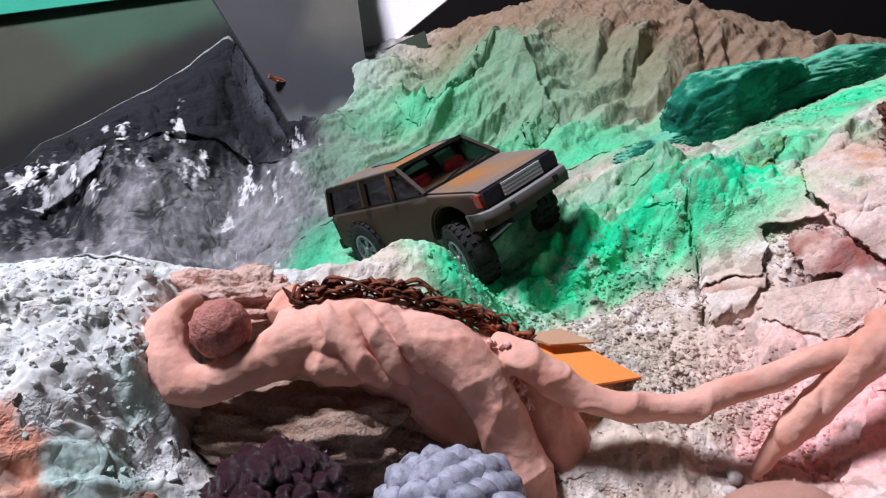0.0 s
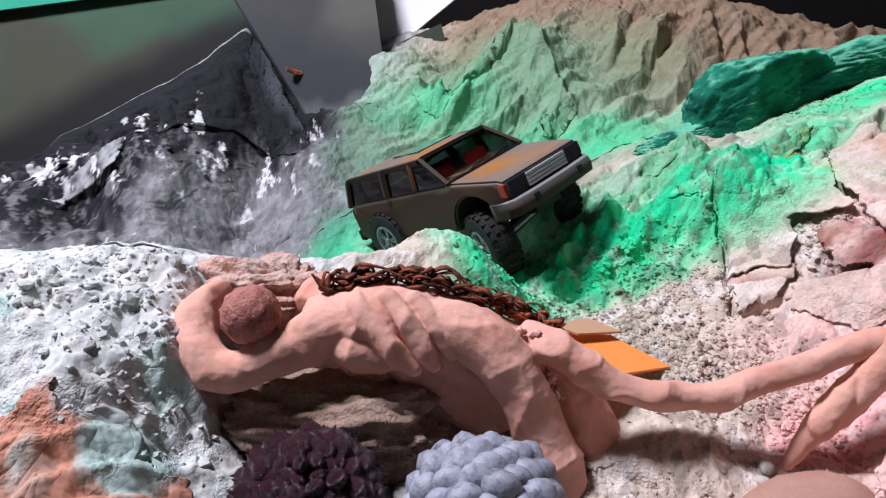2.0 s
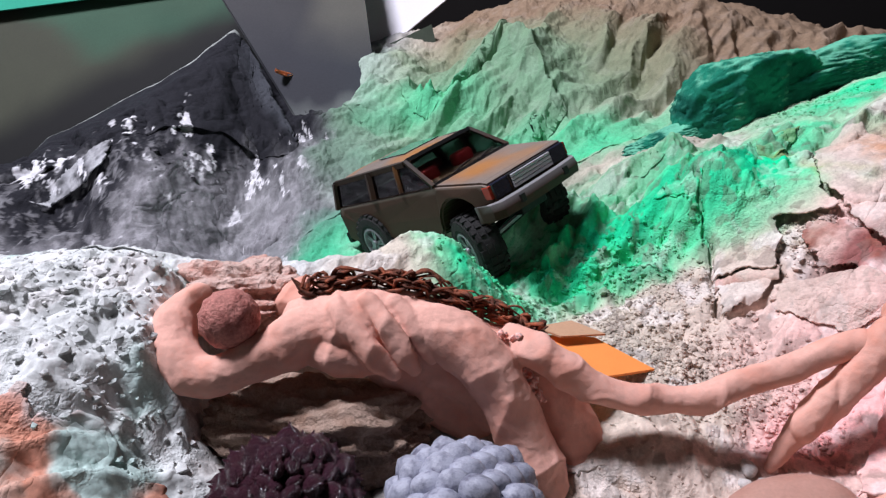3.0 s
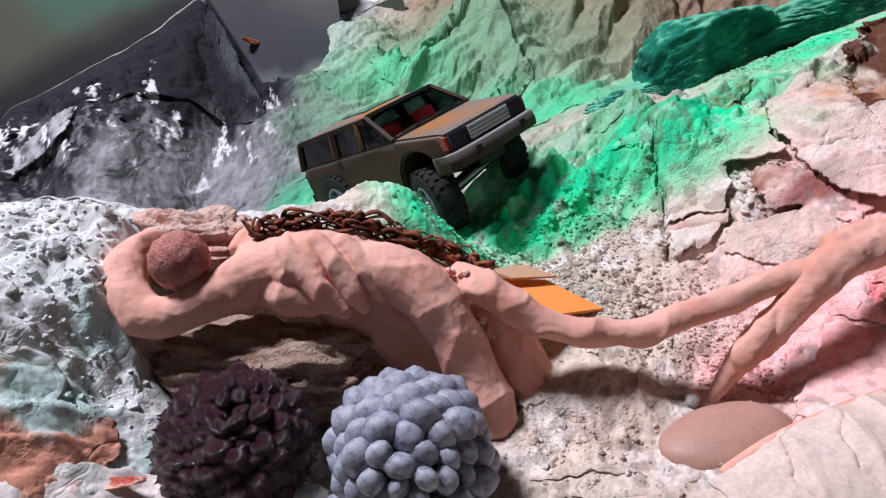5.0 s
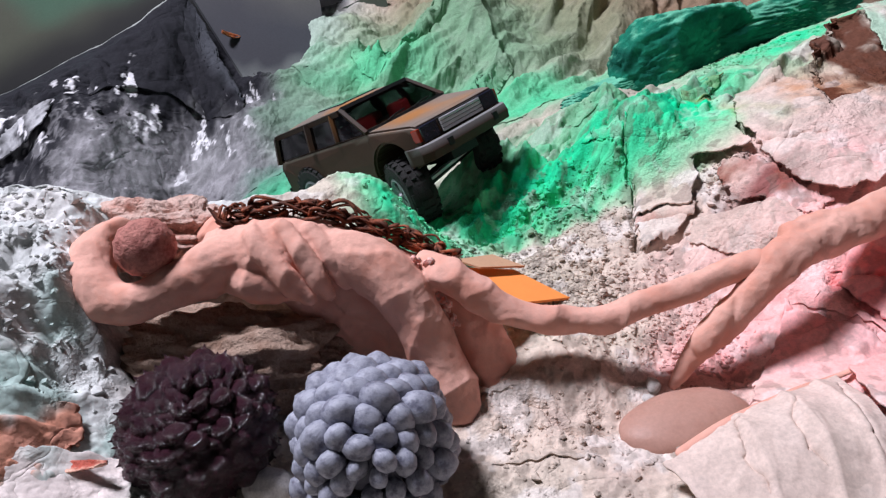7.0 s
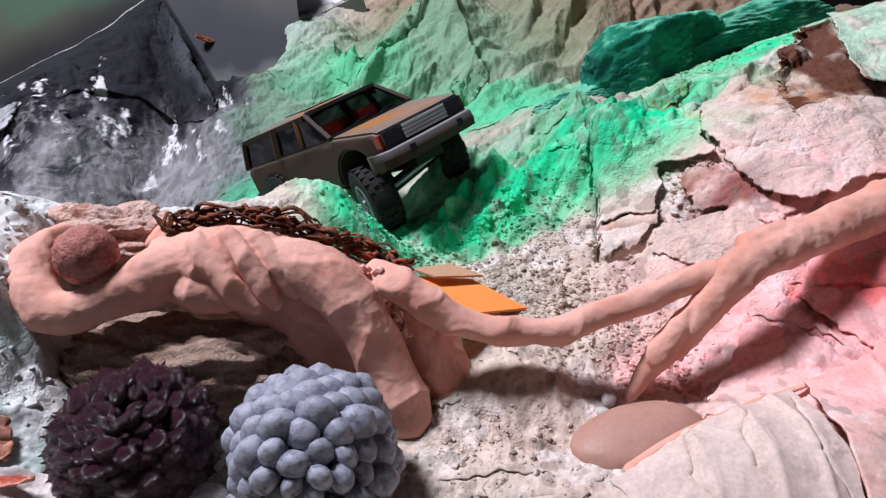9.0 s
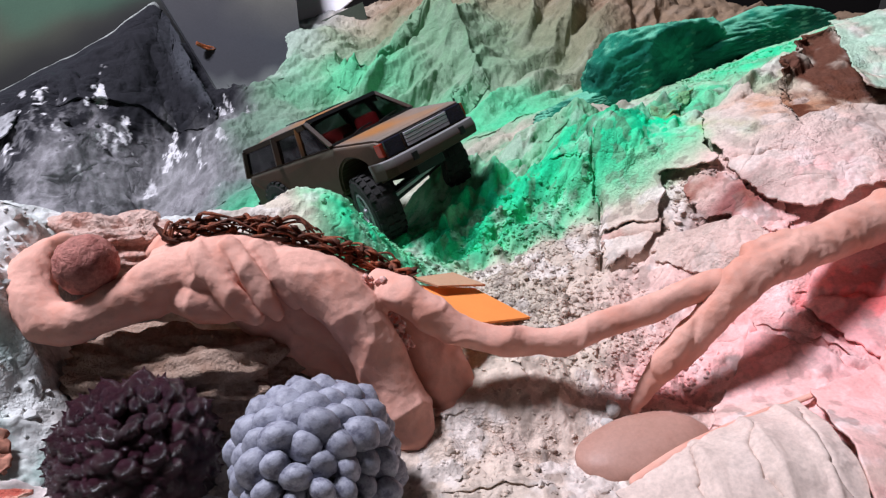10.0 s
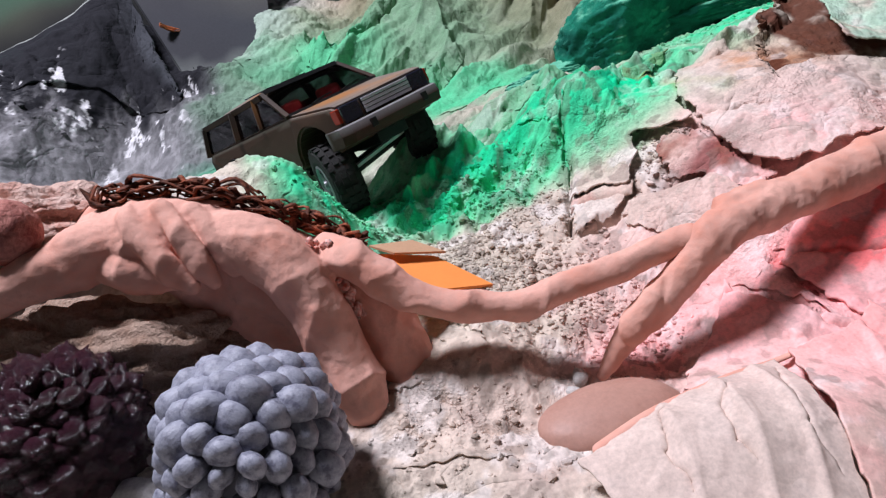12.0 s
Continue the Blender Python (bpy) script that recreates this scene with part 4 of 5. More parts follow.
flap("dull red turned-under edge of the green cloth", ((0.260, 0.519), (0.283, 0.515), (0.302, 0.507)), ((0.302, 0.507), (0.303, 0.516)), ((0.260, 0.527), (0.283, 0.524), (0.303, 0.516)),
     ((0.260, 0.519), (0.260, 0.527)), 0.006, hexlin(178, 92, 78), 0.8, curl=(-0.004, 0, 0, 0), n=60, seed=200)
# brown cloth, its colour lowered further for the shade in the hollow
flap("rust-brown torn patch lying in a hollow of the slope", ((0.414, 0.548), (0.469, 0.562), (0.540, 0.562)), ((0.540, 0.562), (0.550, 0.700)), ((0.440, 0.640), (0.493, 0.715), (0.550, 0.700)),
     ((0.414, 0.548), (0.440, 0.640)), 0.002, RUST_BROWN, 0.95, patch=0.9, curl=(0, 0, 0.016, 0), n=110, seed=210, ragged=0.006)
flap("pale green-dusted rim of the torn hollow", ((0.474, 0.566), (0.540, 0.562)), ((0.540, 0.562), (0.600, 0.720)), ((0.512, 0.708), (0.600, 0.720)), ((0.474, 0.566), (0.490, 0.623), (0.512, 0.708)),
     0.020, hexlin(170, 214, 188), 0.7, curl=(0, 0, 0, 0.004), n=80, seed=220)
flap("olive-brown fold in the green cloth", ((0.314, 0.622), (0.339, 0.632), (0.360, 0.655)), ((0.360, 0.655), (0.374, 0.672)), ((0.341, 0.690), (0.359, 0.681), (0.374, 0.672)), ((0.314, 0.622), (0.341, 0.690)),
     0.005, hexlin(120, 118, 60), 0.5, patch=0.5, n=70, seed=230)
STAPLE = material("dark_thread", (0.02, 0.018, 0.016), rough=0.6, bump=0.0)


def thread(a, b):
    mid = (Vector(a) + Vector(b)) / 2 + Vector((0.004, -0.003, 0.004))
    lift = Vector((0.375, -0.466, 0.804)) * 0.0012
    bm = tube_bm([(*(Vector(a) + lift), 0.0007), (*(mid + lift), 0.0007), (*(Vector(b) + lift), 0.0007)], seg=6, sub=4)
    return tagged(mesh_object("dark_thread", bm, STAPLE), "short dark thread on the grey board", "thread")


flap("white crease of folded cloth on the dark slope", ((-0.497, 0.826), (-0.458, 0.848), (-0.418, 0.862)), ((-0.418, 0.862), (-0.426, 0.902)), ((-0.492, 0.836), (-0.471, 0.872), (-0.426, 0.902)),
     ((-0.497, 0.826), (-0.492, 0.836)), 0.010, hexlin(196, 196, 200), 0.9, patch=0.8, n=70, seed=250, ragged=0.005)
thread((-0.1647, 1.2360, 0.1513), (-0.1527, 1.2131, 0.1333))
thread((-0.1737, 1.2800, 0.1793), (-0.1567, 1.2690, 0.1663))
thread((-0.1188, 1.1831, 0.1014), (-0.1028, 1.1811, 0.0924))
board("white_scrap", ((-0.300, 1.33, 0.190), (-0.285, 1.33, 0.184), (-0.260, 1.345, 0.240), (-0.315, 1.345, 0.240)), 0.002, WHITE, "small torn white paper scrap behind the board", category="paper", n=8)


def rolled_edge():
    pts = [(0.222, 0.284), (0.248, 0.2955), (0.275, 0.3065), (0.304, 0.319), (0.331, 0.331), (0.356, 0.338)]
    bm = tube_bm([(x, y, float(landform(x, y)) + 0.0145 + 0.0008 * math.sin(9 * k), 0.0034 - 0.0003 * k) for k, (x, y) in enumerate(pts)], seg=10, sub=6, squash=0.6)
    return tagged(mesh_object("rolled_cloth_edge", bm, CLAY), "rolled brown edge of the stiff cloth piece", "cloth")


rolled_edge()


# ---- overlapping lips and cracks in the ground cloth ----
def lip(points, width=0.014, lift=0.004, label="raised lip of folded cloth"):
    p = np.array(points, float)
    t = np.linspace(0, len(p) - 1, 14 * (len(p) - 1) + 1)
    x, y = np.interp(t, np.arange(len(p)), p[:, 0]), np.interp(t, np.arange(len(p)), p[:, 1])
    x, y = x + 0.003 * fractal(x, y, 70, 3, 200), y + 0.003 * fractal(x, y, 70, 3, 201)
    dx, dy = np.gradient(x), np.gradient(y)
    k = np.hypot(dx, dy)
    nx, ny = -dy / k, dx / k
    flip = np.where(ny < 0, -1, 1)
    nx, ny = nx * flip, ny * flip
    ends = np.sin(np.pi * np.clip(t / t[-1], 0.0, 1)) ** 0.4
    rows = []
    for off, up in ((1.0, -0.25), (0.66, 0.25), (0.33, 0.8), (0.0, 1.0), (-0.02, 0.75), (0.35, 0.35), (0.8, -0.3)):
        ax, ay = x + nx * off * width, y + ny * off * width
        rows.append(np.stack([ax, ay, height(ax, ay) + up * lift * ends - 0.0005], -1))
    v = np.stack(rows)
    ob = raw_object("cloth_fold", v.reshape(-1, 3), grid_data(len(rows), len(x)), PAINTED, paint(v[..., 0], v[..., 1]).reshape(-1, 3))
    ob.parent = ground
    return tagged(ob, label)


for line in (((0.137, 1.231), (0.085, 1.136), (0.040, 1.090), (-0.011, 1.032)), ((0.153, 0.959), (0.182, 0.979), (0.208, 1.011)), ((-0.054, 1.131), (-0.026, 1.043), (0.009, 1.025))):
    lip(line, 0.035, 0.004)
for line in (((-0.138, 1.072), (-0.107, 1.029)), ((-0.17, 0.785), (-0.120, 0.820), (-0.062, 0.867)), ((0.161, 0.857), (0.216, 0.836), (0.290, 0.85)), ((0.233, 0.703), (0.266, 0.721))):
    lip(line, 0.022, 0.003)
for line in (((0.227, 0.619), (0.252, 0.606)), ((0.162, 0.586), (0.190, 0.568), (0.223, 0.554)), 
             ((0.338, 0.405), (0.363, 0.387), (0.398, 0.339)), ((0.369, 0.416), (0.382, 0.410), (0.400, 0.406)), ((-0.25, 0.485), (-0.22, 0.482), (-0.185, 0.477))):
    lip(line, 0.018, 0.0035)
for line in (((0.089, 0.373), (0.116, 0.360), (0.139, 0.360)), ((0.161, 0.406), (0.173, 0.389)), ((0.119, 0.305), (0.149, 0.306), (0.183, 0.306)), ((0.353, 0.369), (0.370, 0.359), (0.383, 0.350))):
    lip(line, 0.012, 0.0025)


# ---- wrapped bundle ----
def bundle():
    thing = new("wrapped_bundle")
    thing.location = (0.375, 0.835, 0.10)

    def blob(c, r, turn, tilt, seed, label):
        """A rounded form cut by planes, like tightly wrapped stiff cloth."""
        rng = random.Random(seed)
        planes = []
        for k in range(10):
            planes.append((Vector((rng.gauss(0, 1), rng.gauss(0, 1), rng.gauss(0, 1))).normalized(), rng.uniform(0.50, 0.82)))
        bm = bmesh.new()
        bmesh.ops.create_icosphere(bm, subdivisions=6, radius=1)
        for v in bm.verts:
            d = v.co.normalized()
            s = 1.0
            for nrm, h in planes:
                k = d.dot(nrm)
                if k > 0.1:
                    s = min(s, h / k)
            q = Vector((d.x * 1.2, d.y * 3.0, d.z * 3.0)) + Vector((seed * 1.3, 0, 0))
            v.co = d * (s + 0.09 * (1 - abs(noise.noise(q * 2.2))) + 0.06 * (1 - abs(noise.noise(q * 5.0))) + 0.02 * noise.noise(q * 13.0))
        m = Matrix.Translation(Vector(c) - Vector(thing.location)) @ Euler((0, radians(tilt), radians(turn))).to_matrix().to_4x4() @ Matrix.Diagonal((*r, 1))
        bmesh.ops.transform(bm, matrix=m, verts=bm.verts[:])
        ob = part("fold", bm, PAINTED, thing, label)
        p = np.array([v.co[:] for v in ob.data.vertices]) + np.array(thing.location)
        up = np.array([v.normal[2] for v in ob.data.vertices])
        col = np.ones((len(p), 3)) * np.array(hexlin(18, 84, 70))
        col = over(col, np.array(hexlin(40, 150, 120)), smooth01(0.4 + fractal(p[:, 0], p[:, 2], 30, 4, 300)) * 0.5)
        # faces that look up turn mint: pale dust plus top light in the colour
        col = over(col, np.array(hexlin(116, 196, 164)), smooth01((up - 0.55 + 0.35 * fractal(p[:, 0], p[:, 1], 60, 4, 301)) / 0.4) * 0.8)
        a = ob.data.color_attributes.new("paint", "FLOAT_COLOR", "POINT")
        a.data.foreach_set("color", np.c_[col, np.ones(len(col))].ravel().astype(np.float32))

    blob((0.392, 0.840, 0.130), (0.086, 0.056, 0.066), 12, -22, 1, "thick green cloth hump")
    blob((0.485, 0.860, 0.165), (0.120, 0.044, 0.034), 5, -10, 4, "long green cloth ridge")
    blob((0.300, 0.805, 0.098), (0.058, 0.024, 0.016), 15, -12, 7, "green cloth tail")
    return tagged(thing, "bundle wrapped in deep green painted cloth", "bundle")


bundle()
board("orange_card", ((0.103, 0.452, 0.061), (0.127, 0.400, 0.060), (0.185, 0.430, 0.047), (0.146, 0.458, 0.055)), 0.002, ORANGE, "bright orange card lying on the gravel", category="card", n=6)
board("kraft_scrap", ((0.100, 0.455, 0.066), (0.118, 0.442, 0.0665), (0.154, 0.456, 0.0595), (0.13, 0.470, 0.062)), 0.0015, CARD, "pale brown paper scrap on the orange card", category="paper", n=6)


# ---- cones ----
def scale_mesh(name, mat, tip):
    bm = bmesh.new()
    bmesh.ops.create_icosphere(bm, subdivisions=2, radius=1)
    for v in bm.verts:
        x, y, z = v.co
        if z > 0:
            k = 1 - (0.35 if tip > 1 else 0.14) * z
            v.co.x, v.co.y = x * k, y * k
            v.co.z = z * (0.75 + min(tip, 0.5) * max(0, z - 0.55))
            v.co.y -= 0.25 * z
            if tip > 1:
                v.co.x, v.co.y = x * (1 - 0.12 * z), y * (1 - 0.12 * z) - 0.1 * z
        else:
            v.co.x, v.co.y, v.co.z = x * (1 + 0.45 * z), y * (1 + 0.45 * z), z * 1.6
    if tip > 1:
        bmesh.ops.create_cone(bm, cap_ends=False, segments=6, radius1=0.2, radius2=0.03, depth=0.55, matrix=Matrix.Translation((0.05, -0.2, 0.95)) @ Matrix.Rotation(0.5, 4, "X"))
    me = bpy.data.meshes.new(name)
    bm.to_mesh(me)
    bm.free()
    me.materials.append(mat)
    me.shade_smooth()
    return me


def cone(name, centre, radius, pole, mat, label, count, tip, size, stretch, seed):
    rng = random.Random(seed)
    thing = new(name)
    thing.location = centre
    core = bmesh.new()
    bmesh.ops.create_icosphere(core, subdivisions=3, radius=radius * 0.55)
    part("core", core, mat, thing)
    me = scale_mesh("scale", mat, tip)
    axis = Vector(pole).normalized()
    turn = axis.to_track_quat("Z", "Y").to_matrix()
    for k in range(count):
        h = 1 - 1.86 * (k + 0.5) / count
        a = k * math.pi * (3 - math.sqrt(5))
        d = Vector((math.sqrt(max(0, 1 - h * h)) * math.cos(a), math.sqrt(max(0, 1 - h * h)) * math.sin(a), h))
        out = turn @ d
        z_axis = (out + 0.25 * axis * (1 - abs(h))).normalized()
        x_axis = axis.cross(z_axis)
        x_axis = x_axis.normalized() if x_axis.length > 1e-4 else Vector((1, 0, 0))
        y_axis = z_axis.cross(x_axis)
        s = radius * size * rng.uniform(0.85, 1.12) * (0.62 + 0.38 * math.sqrt(max(0.0, 1 - h * h))) * (1 + 0.30 * max(-0.6, min(0.8, out.z)))
        m = Matrix((x_axis, y_axis, z_axis)).transposed().to_4x4()
        place = Vector((out.x, out.y, out.z * stretch)) * radius * rng.uniform(0.78, 0.93)
        ob = new("scale", me)
        ob.parent = thing
        ob.matrix_basis = Matrix.Translation(place) @ m @ Euler((rng.uniform(-0.4, 0.35), rng.uniform(-0.3, 0.3), rng.uniform(-0.4, 0.4))).to_matrix().to_4x4() @ Matrix.Diagonal((s * 1.12, s * 0.86, s * 1.0, 1))
    return tagged(thing, label, "pine cone", group="pine cones")


cone("pine_cone", (0.046, 0.300, 0.031), 0.050, (0.05, -0.85, 0.25), GREY_CONE, "grey-blue painted pine cone with rounded scales", 128, 0.6, 0.178, 1.0, 7)
cone("pine_cone", (-0.056, 0.311, 0.030), 0.046, (0.15, -0.15, 1.0), DARK_CONE, "dark maroon glossy pine cone with spiky scales", 270, 1.5, 0.150, 1.0, 8)


# ---- gravel, small stones, leaves ----
def stones(name, count, spots, size, mat, label, seed):
    """Loose stones thrown over soft patches of the ground."""
    rng = np.random.default_rng(seed)
    base = bmesh.new()
    bmesh.ops.create_icosphere(base, subdivisions=1, radius=1)
    bv = np.array([v.co[:] for v in base.verts])
    bf = np.array([[v.index for v in f.verts] for f in base.faces])
    base.free()
    pick = rng.choice(len(spots), count, p=np.array([q[4] for q in spots]) / sum(q[4] for q in spots))
    sp = np.array(spots)[pick]
    x, y = sp[:, 0] + sp[:, 2] * rng.normal(0, 0.6, count), sp[:, 1] + sp[:, 3] * rng.normal(0, 0.6, count)
    r = size * (0.35 + rng.gamma(1.3, 0.5, count)).clip(0.3, 3.2)
    z = height(x, y) + 0.2 * r
    verts, faces = [], []
    for k in range(count):
        v = bv * (1 + 0.2 * rng.standard_normal((len(bv), 1))).clip(0.5, 1.5) * r[k] * np.array([1.2, 1, 0.75]) * rng.uniform(0.75, 1.25, 3)
        a = rng.uniform(0, 6.28)
        v = np.c_[v[:, 0] * math.cos(a) - v[:, 1] * math.sin(a), v[:, 0] * math.sin(a) + v[:, 1] * math.cos(a), v[:, 2]]
        verts.append(v + (x[k], y[k], z[k]))
        faces.append(bf + k * len(bv))
    pts = np.concatenate(verts)
    col = paint(pts[:, 0], pts[:, 1]) * np.repeat(rng.uniform(0.75, 1.1, count), len(bv))[:, None]
    return tagged(raw_object(name, pts, np.concatenate(faces), mat, col, smooth=False), label, "gravel", kind="stuff")


GRIT = material("painted_grit", (1, 1, 1), rough=0.95, vary=0.25, scale=300, fine=900, bump=0.4, depth=0.001, attribute="paint", spec=0.1)
stones("gravel", 6800, [(0.19, 0.575, 0.07, 0.035, 1.6), (0.10, 0.515, 0.06, 0.03, 0.8), (0.22, 0.53, 0.05, 0.03, 1.0), (0.20, 0.465, 0.07, 0.045, 3), (0.225, 0.43, 0.05, 0.03, 2), (0.15, 0.50, 0.05, 0.03, 1), (0.27, 0.39, 0.04, 0.03, 1), (0.16, 0.32, 0.06, 0.04, 0.6),
                        (0.30, 0.55, 0.03, 0.02, 0.4), (0.33, 0.53, 0.03, 0.02, 0.6), (0.44, 0.77, 0.07, 0.03, 0.8)], 0.0010, GRIT, "loose pale gravel and grit", 5)
stones("sand_lumps", 900, [(-0.19, 0.40, 0.07, 0.05, 3), (-0.22, 0.44, 0.07, 0.04, 2), (-0.17, 0.33, 0.04, 0.04, 1.2), (-0.30, 0.42, 0.10, 0.08, 1.5), (-0.35, 0.90, 0.10, 0.05, 0.3)], 0.0014, GRIT,
       "pale grey sandy lumps and crumbs", 6)


def small_stone(x, y, r, seed):
    lump("small_stone", (x, y, ground_z(x, y) + r * 0.4), (r * 1.25, r, r * 0.8), STONE, "small pale angular stone on the ground", "stone", turn=seed * 40, amount=0.25, seed=seed, level=2)


for k, (x, y, r) in enumerate(((0.232, 0.362, 0.0055), (0.240, 0.352, 0.005), (0.226, 0.350, 0.004), (0.236, 0.345, 0.0045), (0.010, 0.345, 0.010), (0.022, 0.350, 0.009), (-0.003, 0.345, 0.008), (0.000, 0.330, 0.007))):
    small_stone(x, y, r, k + 11)


def dry_leaf(name, centre, length, width, turn, mat, label, curl=0.25, seed=0, tilt=(0, 0)):
    bm = bmesh.new()
    rows = []
    for i in range(17):
        t = i / 16
        w = width * math.sin(math.pi * min(1, t * 0.95 + 0.03)) ** 0.7
        rows.append([bm.verts.new((length * (t - 0.5), w * s * (1 + 0.15 * noise.noise(Vector((t * 6, s * 3, seed)))),
                                   curl * length * ((s * 0.6) ** 2 + (t - 0.5) ** 2) + 0.05 * length * noise.noise(Vector((t * 7, s * 4, seed + 3))))) for s in np.linspace(-1, 1, 9)])
    for a, b in zip(rows, rows[1:]):
        for k in range(8):
            bm.faces.new((a[k], b[k], b[k + 1], a[k + 1]))
    ob = mesh_object(name, bm, mat)
    ob.location, ob.rotation_euler = centre, (radians(tilt[0]), radians(tilt[1]), radians(turn))
    sol = ob.modifiers.new("thick", "SOLIDIFY")
    sol.thickness = 0.0008
    return tagged(ob, label, "leaf")


RUSTY = material("rust_orange_leaf", hexlin(190, 92, 76), rough=0.75, vary=0.4, scale=50, fine=500, bump=0.6, depth=0.003, tint=hexlin(226, 190, 170))
dry_leaf("dry_leaf", (-0.2305, 1.0980, 0.1085), 0.034, 0.006, 55, LEAF, "small curled brown leaf stuck on the grey board", 0.3, 1, (30, 22))
sheet("cloth_piece", ((-0.215, 0.262), (-0.112, 0.262), (-0.128, 0.306), (-0.205, 0.325)), 0.003, "crumpled cloth piece stained rust-orange", hexlin(212, 118, 80), 0.75, patch=0.35, seed=170, n=110, ragged=0.012,
      folds=((-0.19, 0.27, -0.14, 0.305, 0.008, 0.008), (-0.17, 0.268, -0.125, 0.295, 0.007, 0.006), (-0.20, 0.285, -0.165, 0.315, 0.008, 0.006)))
flap("pale pinkish-white cloth lying at the front corner", ((-0.190, 0.235), (-0.120, 0.240), (-0.082, 0.262)), ((-0.082, 0.262), (-0.090, 0.292)), ((-0.205, 0.262), (-0.154, 0.268), (-0.129, 0.280), (-0.090, 0.292)),
     ((-0.190, 0.235), (-0.205, 0.262)), 0.006, hexlin(232, 216, 212), 0.9, patch=0.9, n=80, seed=240)
dry_leaf("red_leaf", (-0.115, 0.275, ground_z(-0.115, 0.275) + 0.006), 0.040, 0.004, 5, RUSTY, "narrow red dried leaf on the sand", 0.1, 5)


def grit_strip():
    """Pale pink grit pressed into the clay between the hind limbs."""
    rng = random.Random(12)
    bms = []
    for k in range(70):
        t = rng.random()
        p = Vector((0.074, 0.396, 0.101)).lerp(Vector((0.099, 0.388, 0.050)), t) + Vector((rng.uniform(-0.006, 0.006) * (1.4 - t), rng.uniform(-0.003, 0.003), rng.uniform(-0.003, 0.003)))
        r = rng.uniform(0.0012, 0.0032)
        bm = bmesh.new()
        bmesh.ops.create_icosphere(bm, subdivisions=1, radius=r)
        for v in bm.verts:
            v.co = v.co * rng.uniform(0.7, 1.25) + p
        bms.append(bm)
    return tagged(mesh_object("pink_grit", joined(bms), PINK_GRIT, False), "pale pink grit pressed into the clay", "grit", kind="stuff")


PINK_GRIT = material("pink_grit", hexlin(232, 196, 188), rough=0.9, vary=0.3, scale=200, bump=0.3, tint=hexlin(200, 110, 96))
grit_strip()


# ---- toy off-road car ----
CAR_L = 0.28
car = new("toy_car")
car.matrix_world = pose(0.053, 0.696, 0.022, 10.2, -24.5, -49.2) @ Matrix.Diagonal((CAR_L, CAR_L * 1.044, CAR_L * 0.95, 1))
tagged(car, "grey and rust painted toy off-road car climbing the slope", "toy car")


def rusty(ob, base=(122, 110, 102)):
    """Grey paint with rust-orange patches, in the car's own space."""
    me = ob.data
    p = np.array([v.co[:] for v in me.vertices])
    c = np.ones((len(p), 3)) * np.array(hexlin(*base))
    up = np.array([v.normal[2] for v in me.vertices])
    px, py = p[:, 0] + 0.05 * fractal(p[:, 0], p[:, 1], 9, 3, 90), p[:, 1] + 0.05 * fractal(p[:, 0], p[:, 1], 9, 3, 91)
    rust = np.zeros(len(p))
    for cx, cy, rx, ry in ((0.29, -0.03, 0.09, 0.12), (0.39, 0.06, 0.05, 0.06), (0.03, -0.04, 0.05, 0.14), (-0.24, 0.02, 0.05, 0.12), (-0.38, -0.06, 0.05, 0.06)):
        rust = np.maximum(rust, near(px, py, cx, cy, rx, ry))
    c = over(c, np.array(hexlin(164, 108, 52)), rust * 0.85 * np.clip(up * 2 - 0.6, 0, 1))
    # faces not looking up go dark brown, their shade included in the paint
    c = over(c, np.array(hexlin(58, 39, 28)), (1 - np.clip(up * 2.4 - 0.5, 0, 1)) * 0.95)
    a = me.color_attributes.new("paint", "FLOAT_COLOR", "POINT")
    a.data.foreach_set("color", np.c_[c, np.ones(len(c))].ravel().astype(np.float32))
    return ob


def slab(section, half, inset=0.0, cut=24):
    """A side outline in x, z drawn across the car's width; the top is drawn in by inset."""
    bm = bmesh.new()
    zs = [q[1] for q in section]
    lo, hi = min(zs), max(zs)
    left, right = [], []
    for x, z in section:
        w = half - inset * (z - lo) / (hi - lo)
        left.append(bm.verts.new((x, w, z)))
        right.append(bm.verts.new((x, -w, z)))
    bm.faces.new(left)
    bm.faces.new(right[::-1])
    n = len(section)
    for k in range(n):
        bm.faces.new((left[k], right[k], right[(k + 1) % n], left[(k + 1) % n]))
    bmesh.ops.recalc_face_normals(bm, faces=bm.faces[:])
    return bm


def dense(bm, cuts=5):
    bmesh.ops.triangulate(bm, faces=[f for f in bm.faces if len(f.verts) > 4])
    bmesh.ops.subdivide_edges(bm, edges=bm.edges[:], cuts=cuts, use_grid_fill=True)
    return bm


def arch(cx, r, z0, n=12):
    """The points of a wheel arch, from front to back."""
    return [(cx + r * math.cos(a), z0 + r * math.sin(a)) for a in [math.pi * k / n for k in range(n + 1)]]


# lower body with wheel arches, hood and belt line
lower = [(0.475, 0.145), (0.485, 0.20), (0.475, 0.252), (0.45, 0.262), (0.215, 0.288), (-0.47, 0.288), (-0.495, 0.25), (-0.50, 0.135), (-0.46, 0.115)]
lower += arch(-0.295, 0.115, 0.115)[::-1] + [(-0.15, 0.10), (0.16, 0.10)] + arch(0.295, 0.115, 0.115)[::-1] + [(0.45, 0.125)]
body_bm = slab(lower, 0.192)
for v in body_bm.verts:
    if v.co.z > 0.27:
        v.co.y *= 0.965
    if v.co.x > 0.44:
        v.co.y *= 0.95
bmesh.ops.bevel(body_bm, geom=[e for e in body_bm.edges if e.calc_length() > 0.12 or abs(e.verts[0].co.y - e.verts[1].co.y) < 1e-4], offset=0.008, segments=2, affect="EDGES")
